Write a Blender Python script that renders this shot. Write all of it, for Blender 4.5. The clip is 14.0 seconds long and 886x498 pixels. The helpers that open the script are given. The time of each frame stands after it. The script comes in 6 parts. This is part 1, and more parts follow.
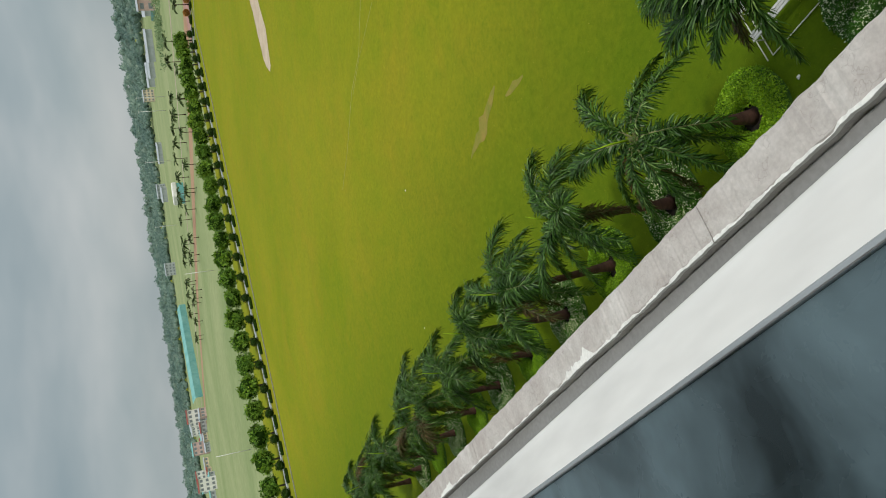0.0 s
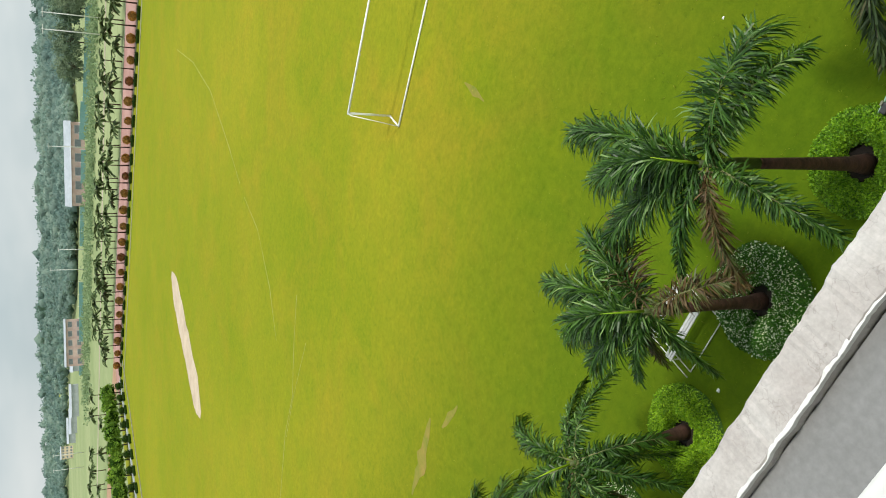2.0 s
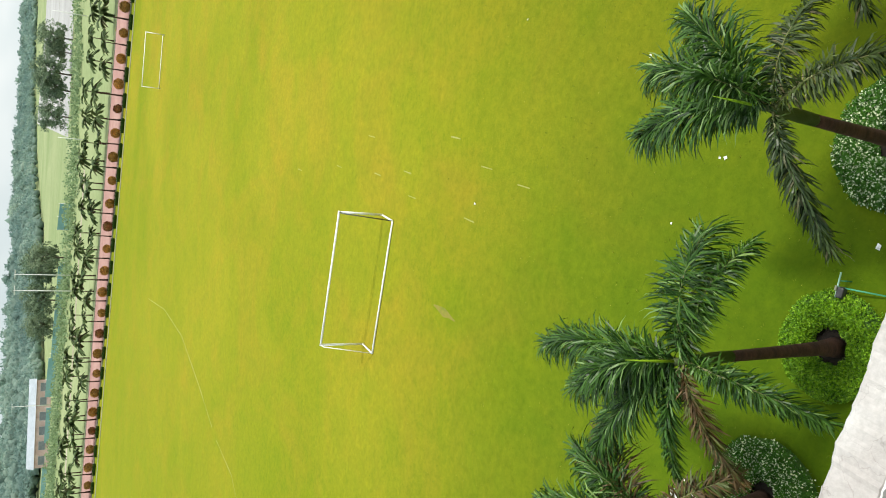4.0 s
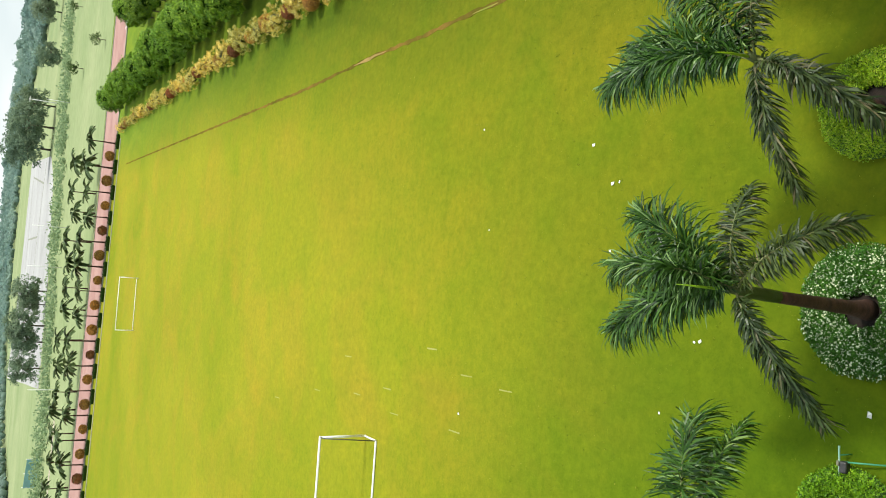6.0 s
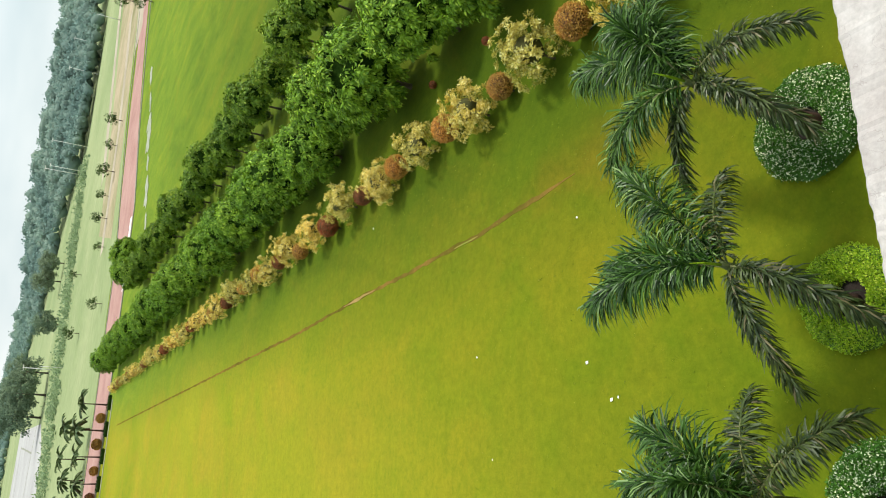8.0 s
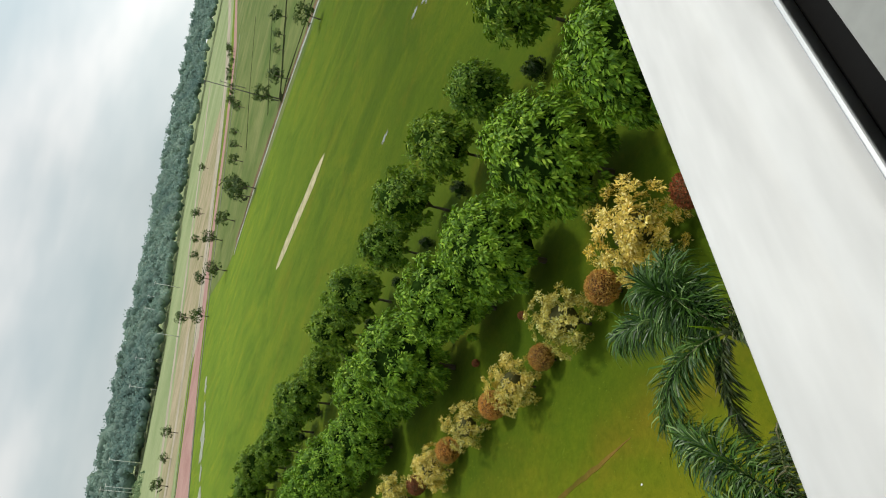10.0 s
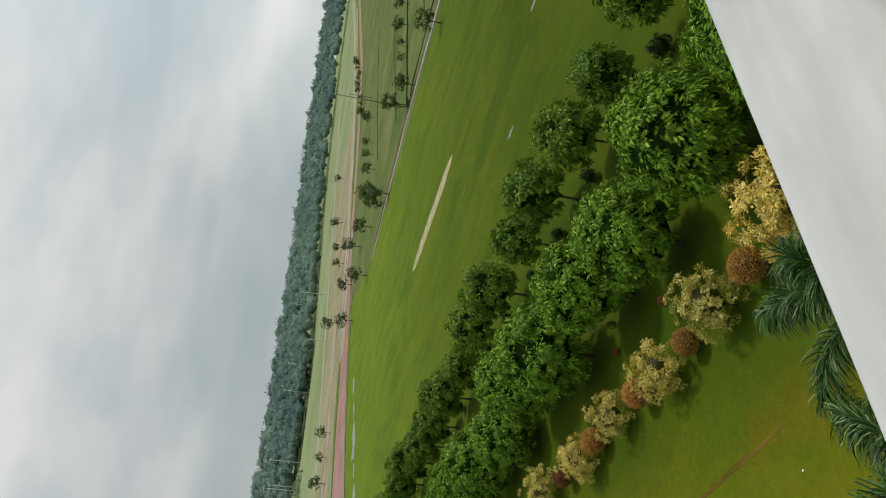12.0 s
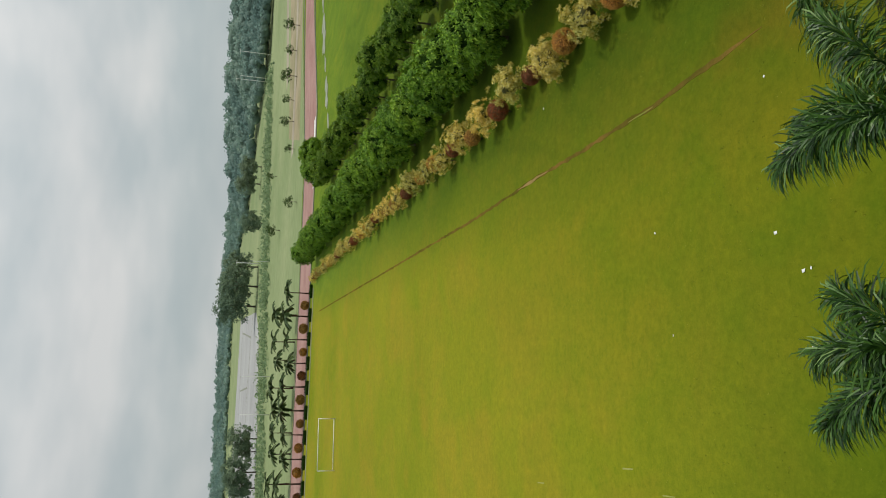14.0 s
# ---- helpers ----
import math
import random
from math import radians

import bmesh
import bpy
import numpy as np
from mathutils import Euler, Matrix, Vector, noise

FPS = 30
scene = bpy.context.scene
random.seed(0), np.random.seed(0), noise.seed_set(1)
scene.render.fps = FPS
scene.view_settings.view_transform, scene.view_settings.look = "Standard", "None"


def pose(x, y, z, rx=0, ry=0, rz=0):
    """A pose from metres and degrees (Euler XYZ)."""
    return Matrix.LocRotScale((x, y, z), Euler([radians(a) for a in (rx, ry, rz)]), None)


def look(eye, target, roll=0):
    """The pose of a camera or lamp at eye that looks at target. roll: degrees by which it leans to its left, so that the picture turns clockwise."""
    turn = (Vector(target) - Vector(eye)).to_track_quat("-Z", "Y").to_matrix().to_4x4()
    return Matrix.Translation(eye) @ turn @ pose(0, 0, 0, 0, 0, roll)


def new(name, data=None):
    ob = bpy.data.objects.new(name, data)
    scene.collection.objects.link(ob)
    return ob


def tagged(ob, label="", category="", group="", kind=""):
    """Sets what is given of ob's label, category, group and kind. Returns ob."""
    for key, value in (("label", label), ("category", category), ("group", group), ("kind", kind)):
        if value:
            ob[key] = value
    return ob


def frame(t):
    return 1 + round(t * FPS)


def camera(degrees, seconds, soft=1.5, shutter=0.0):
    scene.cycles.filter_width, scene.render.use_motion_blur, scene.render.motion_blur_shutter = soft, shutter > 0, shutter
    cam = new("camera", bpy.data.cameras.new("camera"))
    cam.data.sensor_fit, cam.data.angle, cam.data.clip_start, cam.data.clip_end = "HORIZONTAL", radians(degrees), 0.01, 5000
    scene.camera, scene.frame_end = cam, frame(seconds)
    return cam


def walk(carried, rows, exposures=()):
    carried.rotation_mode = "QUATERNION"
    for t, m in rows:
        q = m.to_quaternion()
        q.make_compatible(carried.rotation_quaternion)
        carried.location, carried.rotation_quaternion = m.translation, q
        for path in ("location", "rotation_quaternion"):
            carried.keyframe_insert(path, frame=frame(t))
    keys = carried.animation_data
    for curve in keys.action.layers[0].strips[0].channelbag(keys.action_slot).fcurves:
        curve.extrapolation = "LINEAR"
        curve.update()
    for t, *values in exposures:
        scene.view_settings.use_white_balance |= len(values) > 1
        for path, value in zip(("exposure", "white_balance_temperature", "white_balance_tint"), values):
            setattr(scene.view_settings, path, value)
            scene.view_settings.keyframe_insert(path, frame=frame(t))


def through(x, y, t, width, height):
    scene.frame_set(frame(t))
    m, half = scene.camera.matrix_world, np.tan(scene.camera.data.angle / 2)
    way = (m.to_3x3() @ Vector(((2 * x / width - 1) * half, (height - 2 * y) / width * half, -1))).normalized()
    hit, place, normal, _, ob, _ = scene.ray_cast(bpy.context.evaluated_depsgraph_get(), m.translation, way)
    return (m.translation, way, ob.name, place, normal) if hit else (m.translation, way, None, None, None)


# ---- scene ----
# camera and its way: a phone held sideways out of an upper window, panning from left to right and back
cam = camera(60.63, 14.0, soft=1.0)
PATH = [
    (0.0, pose(-0.046, 0.086, 16.434, -21.22, 68.08, -48.77)),
    (0.5, pose(0.011, 0.036, 16.550, -17.68, 68.24, -48.12)),
    (1.0, pose(0.024, 0.020, 16.645, -14.32, 66.39, -51.90)),
    (1.5, pose(0.050, 0.087, 16.570, -9.30, 63.29, -54.57)),
    (2.0, pose(0.136, 0.063, 16.608, -2.69, 62.46, -55.56)),
    (2.5, pose(0.059, 0.064, 16.586, 0.77, 61.78, -56.23)),
    (3.0, pose(0.083, 0.064, 16.641, 4.81, 59.33, -57.98)),
    (3.2, pose(0.094, 0.058, 16.653, 4.79, 59.72, -59.25)),
    (5.3, pose(0.090, 0.067, 16.625, 6.97, 59.04, -76.65)),
    (5.5, pose(0.095, 0.077, 16.649, 7.91, 58.72, -77.08)),
    (6.0, pose(0.115, 0.072, 16.643, 9.74, 59.54, -78.60)),
    (6.5, pose(0.105, 0.051, 16.659, 10.47, 59.35, -82.43)),
    (7.0, pose(0.087, 0.058, 16.669, 11.59, 59.21, -87.36)),
    (7.2, pose(0.114, 0.055, 16.676, 12.82, 59.49, -88.55)),
    (9.3, pose(0.118, -0.027, 16.518, 28.65, 61.05, -89.75)),
    (9.5, pose(0.111, 0.007, 16.507, 30.18, 61.62, -91.76)),
    (10.0, pose(0.082, -0.010, 16.445, 31.02, 66.26, -97.93)),
    (10.5, pose(-0.011, -0.036, 16.411, 33.45, 71.40, -100.52)),
    (11.0, pose(-0.104, -0.066, 16.418, 35.23, 73.87, -105.87)),
    (11.5, pose(-0.174, -0.080, 16.449, 49.06, 78.17, -92.59)),
    (12.0, pose(-0.253, -0.024, 16.403, 39.97, 76.48, -88.37)),
    (12.5, pose(-0.231, -0.001, 16.391, 32.89, 75.38, -88.21)),
    (13.0, pose(-0.160, 0.043, 16.359, 21.15, 74.38, -89.57)),
    (13.5, pose(-0.188, 0.088, 16.331, 15.68, 74.48, -89.60)),
    (14.0, pose(-0.206, 0.064, 16.363, 12.07, 73.91, -86.38)),
]
EXPOSURES = [(0.0, -0.46), (0.5, -0.4), (1.0, -0.43), (1.5, -0.05), (2.0, 0.1), (2.5, 0.02), (3.0, 0.24), (5.5, 0.36), (7.0, 0.45), (9.5, -0.12), (10.0, -0.26), (10.5, -0.42),
             (11.0, -0.55), (11.5, -0.75), (12.0, -0.7), (12.5, -0.56), (13.0, -0.57), (14.0, -0.54)]
walk(cam, PATH, EXPOSURES)

# ---- sky, sun ----
SUN_ELEV, SUN_AZ = 64.0, 80.0     # degrees; azimuth from +y towards +x
world = bpy.data.worlds.new("overcast_sky")
scene.world = world
world.use_nodes = True
wt = world.node_tree
wt.nodes.clear()


def wn(kind, **sets):
    n = wt.nodes.new(kind)
    for k, v in sets.items():
        n.inputs[k].default_value = v
    return n


w_out, w_bg = wn("ShaderNodeOutputWorld"), wn("ShaderNodeBackground", Strength=0.89)
w_sky = wn("ShaderNodeTexSky")
w_sky.sky_type, w_sky.sun_disc = "NISHITA", False
w_sky.sun_elevation, w_sky.sun_rotation = radians(SUN_ELEV), radians(SUN_AZ)
w_skyscale = wn("ShaderNodeMix")
w_skyscale.data_type, w_skyscale.blend_type = "RGBA", "MULTIPLY"
w_skyscale.inputs[0].default_value = 1.0
w_skyscale.inputs[7].default_value = (0.10, 0.10, 0.10, 1)
w_tc, w_map = wn("ShaderNodeTexCoord"), wn("ShaderNodeMapping")
w_map.inputs["Scale"].default_value = (1.0, 1.0, 2.6)
w_n1 = wn("ShaderNodeTexNoise", Scale=1.5, Detail=4.0, Roughness=0.5, Distortion=0.5)
w_n2 = wn("ShaderNodeTexNoise", Scale=6.0, Detail=3.0, Roughness=0.5)
w_mixn = wn("ShaderNodeMix")
w_mixn.inputs[0].default_value = 0.28
w_ramp = wn("ShaderNodeValToRGB")
cr = w_ramp.color_ramp
cr.elements[0].position, cr.elements[0].color = 0.34, (0.445, 0.55, 0.59, 1)
cr.elements[1].position, cr.elements[1].color = 0.66, (0.90, 0.915, 0.905, 1)
mid = cr.elements.new(0.50)
mid.color = (0.615, 0.69, 0.71, 1)
# an overcast sky is brighter overhead than at the horizon
w_sep, w_up = wn("ShaderNodeSeparateXYZ"), wn("ShaderNodeMapRange")
w_up.inputs[1].default_value, w_up.inputs[2].default_value = 0.15, 0.9
w_up.inputs[3].default_value, w_up.inputs[4].default_value = 2.0, 3.8
w_bright = wn("ShaderNodeMix")
w_bright.data_type, w_bright.blend_type = "RGBA", "MULTIPLY"
w_bright.inputs[0].default_value = 1.0
w_cover = wn("ShaderNodeMix")
w_cover.data_type = "RGBA"
w_cover.inputs[0].default_value = 0.88
wl = wt.links.new
wl(w_tc.outputs["Generated"], w_map.inputs[0])
wl(w_map.outputs[0], w_n1.inputs["Vector"])
wl(w_map.outputs[0], w_n2.inputs["Vector"])
wl(w_n1.outputs[0], w_mixn.inputs[2])
wl(w_n2.outputs[0], w_mixn.inputs[3])
wl(w_mixn.outputs[0], w_ramp.inputs[0])
wl(w_tc.outputs["Generated"], w_sep.inputs[0])
wl(w_sep.outputs[2], w_up.inputs[0])
wl(w_ramp.outputs[0], w_bright.inputs[6])
w_dot = wn("ShaderNodeVectorMath")
w_dot.operation = "DOT_PRODUCT"
w_dot.inputs[1].default_value = (math.sin(radians(SUN_AZ)), math.cos(radians(SUN_AZ)), 0.0)
w_east = wn("ShaderNodeMapRange")
w_east.inputs[1].default_value, w_east.inputs[2].default_value = -0.9, 0.9
w_east.inputs[3].default_value, w_east.inputs[4].default_value = 0.0, 1.0
w_tone = wn("ShaderNodeValToRGB")
tone = w_tone.color_ramp
tone.elements[0].position, tone.elements[0].color = 0.0, (0.42, 0.4425, 0.45, 1)
tone.elements[1].position, tone.elements[1].color = 1.0, (0.97, 0.94, 0.92, 1)
side = tone.elements.new(0.93)
side.color = (0.73, 0.71, 0.695, 1)
w_mul = wn("ShaderNodeVectorMath")
w_mul.operation = "MULTIPLY"
wl(w_tc.outputs["Generated"], w_dot.inputs[0])
wl(w_dot.outputs["Value"], w_east.inputs[0])
wl(w_east.outputs[0], w_tone.inputs[0])
wl(w_tone.outputs[0], w_mul.inputs[0])
wl(w_up.outputs[0], w_mul.inputs[1])
wl(w_mul.outputs[0], w_bright.inputs[7])
wl(w_sky.outputs[0], w_skyscale.inputs[6])
wl(w_skyscale.outputs[2], w_cover.inputs[6])
wl(w_bright.outputs[2], w_cover.inputs[7])
wl(w_cover.outputs[2], w_bg.inputs["Color"])
wl(w_bg.outputs[0], w_out.inputs[0])

sun = new("sun", bpy.data.lights.new("sun", "SUN"))
sun.data.energy, sun.data.angle, sun.data.color = 2.8, radians(8), (1.0, 0.96, 0.88)
az, el = radians(SUN_AZ), radians(SUN_ELEV)
sun.matrix_world = look((math.sin(az) * math.cos(el) * 60, math.cos(az) * math.cos(el) * 60, math.sin(el) * 60), (0, 0, 0))

# ---- materials ----
class Mat:
    """A small builder of node materials around one Principled shader."""

    def __init__(self, name, rough=0.8, metal=0.0, spec=0.5):
        self.m = bpy.data.materials.new(name)
        self.m.use_nodes = True
        self.t = self.m.node_tree
        self.b = self.t.nodes["Principled BSDF"]
        self.b.inputs["Roughness"].default_value = rough
        self.b.inputs["Metallic"].default_value = metal
        self.b.inputs["Specular IOR Level"].default_value = spec

    def n(self, kind, **sets):
        node = self.t.nodes.new(kind)
        for k, v in sets.items():
            node.inputs[k].default_value = v
        return node

    def l(self, a, b):
        self.t.links.new(a, b)

    def coord(self, scale=(1, 1, 1), kind="Object"):
        tc, mp = self.n("ShaderNodeTexCoord"), self.n("ShaderNodeMapping")
        mp.inputs["Scale"].default_value = scale
        self.l(tc.outputs[kind], mp.inputs[0])
        return mp.outputs[0]

    def noise(self, vec, scale, detail=4.0, rough=0.55, dist=0.0):
        x = self.n("ShaderNodeTexNoise", Scale=scale, Detail=detail, Roughness=rough, Distortion=dist)
        self.l(vec, x.inputs["Vector"])
        return x.outputs[0]

    def ramp(self, fac, *stops):
        r = self.n("ShaderNodeValToRGB")
        e = r.color_ramp.elements
        for i, (pos, col) in enumerate(stops):
            el_ = e[i] if i < 2 else e.new(pos)
            el_.position, el_.color = pos, (*col, 1)
        self.l(fac, r.inputs[0])
        return r.outputs[0]

    def mix(self, fac, a, b, blend="MIX"):
        x = self.n("ShaderNodeMix")
        x.data_type, x.blend_type = "RGBA", blend
        for v, sock in ((fac, x.inputs[0]), (a, x.inputs[6]), (b, x.inputs[7])):
            if isinstance(v, (int, float)):
                sock.default_value = v
            elif isinstance(v, tuple):
                sock.default_value = (*v, 1)
            else:
                self.l(v, sock)
        return x.outputs[2]

    def color(self, v):
        if isinstance(v, tuple):
            self.b.inputs["Base Color"].default_value = (*v, 1)
        else:
            self.l(v, self.b.inputs["Base Color"])

    def bump(self, h, strength=0.4, dist=0.02):
        x = self.n("ShaderNodeBump", Strength=strength, Distance=dist)
        self.l(h, x.inputs["Height"])
        self.l(x.outputs[0], self.b.inputs["Normal"])


def leaf_mat(name, dark, light, accent=None, rough=0.55, share=0.18, through=0.25, spec=0.25, patch=1.1, uneven=0.55):
    """Foliage: each leaf has its own shade between dark and light; a share of them takes the accent colour; whole sprays are paler or deeper."""
    m = Mat(name, rough, spec=spec)
    geo = m.n("ShaderNodeNewGeometry")
    isl = geo.outputs["Random Per Island"]
    col = m.ramp(isl, (0.0, dark), (1.0, light))
    if accent:
        wn_ = m.n("ShaderNodeMath")
        wn_.operation = "MULTIPLY"
        wn_.inputs[1].default_value = 7.31
        m.l(isl, wn_.inputs[0])
        fr = m.n("ShaderNodeMath")
        fr.operation = "FRACT"
        m.l(wn_.outputs[0], fr.inputs[0])
        gt = m.n("ShaderNodeMath")
        gt.operation = "LESS_THAN"
        gt.inputs[1].default_value = share
        m.l(fr.outputs[0], gt.inputs[0])
        col = m.mix(gt.outputs[0], col, accent)
    info = m.n("ShaderNodeObjectInfo")
    tint = m.ramp(info.outputs["Random"], (0.0, (0.80, 0.86, 0.82)), (1.0, (1.16, 1.08, 1.0)))
    col = m.mix(1.0, col, tint, "MULTIPLY")
    sprays = m.noise(m.coord(), patch, 3.0)
    col = m.mix(uneven, col, m.ramp(sprays, (0.32, (0.55, 0.64, 0.60)), (0.68, (1.36, 1.26, 1.05))), "MULTIPLY")
    m.color(col)
    # light shines through thin leaves
    tr = m.n("ShaderNodeBsdfTranslucent")
    m.l(col, tr.inputs["Color"])
    mx = m.n("ShaderNodeMixShader", Fac=through)
    out = m.t.nodes["Material Output"]
    m.l(m.b.outputs[0], mx.inputs[1])
    m.l(tr.outputs[0], mx.inputs[2])
    m.l(mx.outputs[0], out.inputs[0])
    return m.m


def rough_mat(name, c1, c2, scale=3.0, rough=0.8, bump=0.3, dist=0.01, fine=40.0, metal=0.0, spec=0.4, stretch=(1, 1, 1), vary=0.0):
    """A surface with stains at one scale and grain at another."""
    m = Mat(name, rough, metal, spec)
    v = m.coord(stretch)
    big, small = m.noise(v, scale, 5.0, 0.6, 0.4), m.noise(v, fine, 3.0)
    col = m.ramp(big, (0.32, c1), (0.68, c2))
    col = m.mix(0.35, col, m.ramp(small, (0.3, (0.7, 0.7, 0.7)), (0.7, (1.25, 1.25, 1.25))), "MULTIPLY")
    if vary:
        info = m.n("ShaderNodeObjectInfo")
        col = m.mix(1.0, col, m.ramp(info.outputs["Random"], (0.0, (1 - vary,) * 3), (1.0, (1 + vary,) * 3)), "MULTIPLY")
    m.color(col)
    m.bump(small, bump, dist)
    return m.m


def lawn_mat():
    """Mown grass: yellow-green with worn brownish areas, deeper green stripes and fine blades."""
    m = Mat("lawn_grass", 0.95, spec=0.05)
    v = m.coord()
    big = m.noise(v, 0.035, 4.0, 0.55, 0.3)
    middle = m.noise(v, 0.11, 6.0, 0.62, 0.9)
    tuft = m.noise(v, 1.6, 4.0, 0.65)
    blade = m.noise(v, 14.0, 3.0, 0.6)
    clump = m.noise(v, 3.6, 5.0, 0.7, 0.3)
    col = m.ramp(big, (0.36, LAWN_GREEN), (0.60, LAWN_YELLOW))
    col = m.mix(m.ramp(middle, (0.45, (0, 0, 0)), (0.68, (0.42, 0.42, 0.42))), col, LAWN_WORN)
    # greener grass under the palms, with the dimmer exposure near the building painted in
    sep = m.n("ShaderNodeSeparateXYZ")
    m.l(v, sep.inputs[0])
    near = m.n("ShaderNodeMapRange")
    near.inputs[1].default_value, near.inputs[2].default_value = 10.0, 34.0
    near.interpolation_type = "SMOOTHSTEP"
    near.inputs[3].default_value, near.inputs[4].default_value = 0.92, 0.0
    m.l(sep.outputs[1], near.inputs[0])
    col = m.mix(near.outputs[0], col, LAWN_NEARDIM)
    right = m.n("ShaderNodeMapRange")
    right.inputs[1].default_value, right.inputs[2].default_value = 6.5, 14.5
    right.inputs[3].default_value, right.inputs[4].default_value = 0.0, 0.95
    m.l(sep.outputs[0], right.inputs[0])
    # duller, darker olive turf on the side of the shrubs
    dull_x, dull_y = m.n("ShaderNodeMapRange"), m.n("ShaderNodeMapRange")
    for node, a, b, lo, hi in ((dull_x, -6.0, 8.0, 0.0, 1.0), (dull_y, 26.0, 64.0, 0.8, 0.0)):
        node.interpolation_type = "SMOOTHSTEP"
        node.inputs[1].default_value, node.inputs[2].default_value, node.inputs[3].default_value, node.inputs[4].default_value = a, b, lo, hi
    m.l(sep.outputs[0], dull_x.inputs[0])
    m.l(sep.outputs[1], dull_y.inputs[0])
    dull = m.n("ShaderNodeMath")
    dull.operation = "MULTIPLY"
    m.l(dull_x.outputs[0], dull.inputs[0])
    m.l(dull_y.outputs[0], dull.inputs[1])
    col = m.mix(dull.outputs[0], col, m.ramp(m.noise(v, 0.16, 6.0, 0.65, 0.6), (0.36, LAWN_DULLGREEN), (0.62, LAWN_DULL)))
    # a trodden, yellowish-brown area round the end of the foot track, and deeper green along the shrubs
    off = m.n("ShaderNodeVectorMath")
    off.operation = "SUBTRACT"
    off.inputs[1].default_value = (11.2, 18.0, 0.0)
    m.l(v, off.inputs[0])
    sc = m.n("ShaderNodeVectorMath")
    sc.operation = "MULTIPLY"
    sc.inputs[1].default_value = (0.55, 0.11, 0.0)
    m.l(off.outputs[0], sc.inputs[0])
    far_ = m.n("ShaderNodeVectorMath")
    far_.operation = "LENGTH"
    m.l(sc.outputs[0], far_.inputs[0])
    trod = m.n("ShaderNodeMath")
    trod.operation = "SUBTRACT"
    trod.use_clamp = True
    m.l(m.noise(v, 0.28, 6.0, 0.65, 0.8), trod.inputs[0])
    gap = m.n("ShaderNodeMapRange")
    gap.inputs[1].default_value, gap.inputs[2].default_value = 0.0, 1.3
    gap.inputs[3].default_value, gap.inputs[4].default_value = 0.05, 0.75
    m.l(far_.outputs["Value"], gap.inputs[0])
    m.l(gap.outputs[0], trod.inputs[1])
    col = m.mix(m.ramp(trod.outputs[0], (0.0, (0, 0, 0)), (0.30, (0.6, 0.6, 0.6))), col, LAWN_TROD)
    # second field: darker nearby, paler far off; uneven exposure is put into the colour
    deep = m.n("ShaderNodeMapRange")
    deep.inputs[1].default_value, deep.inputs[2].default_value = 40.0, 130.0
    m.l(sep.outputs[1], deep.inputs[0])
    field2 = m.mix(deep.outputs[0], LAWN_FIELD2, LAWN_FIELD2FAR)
    streak = m.noise(m.coord((0.30, 0.10, 1.0)), 0.6, 8.0, 0.66, 1.2)
    field2 = m.mix(0.75, field2, m.ramp(streak, (0.34, (0.62, 0.74, 0.8)), (0.52, (1.0, 1.0, 1.0)), (0.70, (1.50, 1.20, 1.1))), "MULTIPLY")
    bare = m.noise(m.coord((0.12, 0.08, 1.0)), 1.0, 8.0, 0.72, 0.9)
    field2 = m.mix(m.ramp(bare, (0.52, (0, 0, 0)), (0.72, (0.22, 0.22, 0.22))), field2, LAWN_TROD)
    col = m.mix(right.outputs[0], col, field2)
    left = m.n("ShaderNodeMapRange")
    left.inputs[1].default_value, left.inputs[2].default_value = -14.0, -52.0
    left.inputs[3].default_value, left.inputs[4].default_value = 0.0, 0.4
    m.l(sep.outputs[0], left.inputs[0])
    col = m.mix(left.outputs[0], col, LAWN_GREEN)
    col = m.mix(0.26, col, m.ramp(tuft, (0.3, (0.62, 0.72, 0.7)), (0.7, (1.32, 1.24, 1.15))), "MULTIPLY")
    col = m.mix(0.38, col, m.ramp(clump, (0.32, (0.62, 0.74, 0.6)), (0.5, (1.0, 1.0, 1.0)), (0.68, (1.32, 1.22, 1.1))), "MULTIPLY")
    col = m.mix(0.22, col, m.ramp(blade, (0.3, (0.62, 0.70, 0.6)), (0.7, (1.35, 1.28, 1.2))), "MULTIPLY")
    mottle = m.noise(v, 0.42, 7.0, 0.68, 0.7)
    col = m.mix(0.4, col, m.ramp(mottle, (0.34, (0.74, 0.90, 0.8)), (0.5, (1.0, 1.0, 1.0)), (0.67, (1.20, 1.06, 1.0))), "MULTIPLY")
    m.color(col)
    m.bump(blade, 0.3, 0.04)
    return m.m


LAWN_GREEN, LAWN_YELLOW = (0.158, 0.190, 0.008), (0.230, 0.222, 0.014)
LAWN_WORN, LAWN_NEARDIM = (0.29, 0.190, 0.020), (0.060, 0.112, 0.004)
LAWN_TROD = (0.215, 0.125, 0.012)
LAWN_DULL, LAWN_DULLGREEN = (0.156, 0.150, 0.008), (0.105, 0.140, 0.006)
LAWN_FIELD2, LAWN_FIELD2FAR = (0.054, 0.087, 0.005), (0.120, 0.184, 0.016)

M_LAWN = lawn_mat()
M_FAINT = rough_mat("faded_line", (0.215, 0.23, 0.03), (0.31, 0.31, 0.085), 0.4, 0.95, 0.1)
# meadow grass paled, its colour includes the haze over distance
M_FARGRASS = rough_mat("far_meadow", (0.175, 0.225, 0.095), (0.27, 0.30, 0.15), 0.012, 0.95, 0.1, fine=0.3, spec=0.08)
M_PINK = rough_mat("pink_paving", (0.28, 0.152, 0.128), (0.37, 0.225, 0.192), 0.12, 0.9, 0.2, fine=2.0, spec=0.1)
M_REDDIRT = rough_mat("reddish_dirt", (0.24, 0.13, 0.07), (0.36, 0.22, 0.13), 0.05, 0.9, 0.2, fine=1.0)
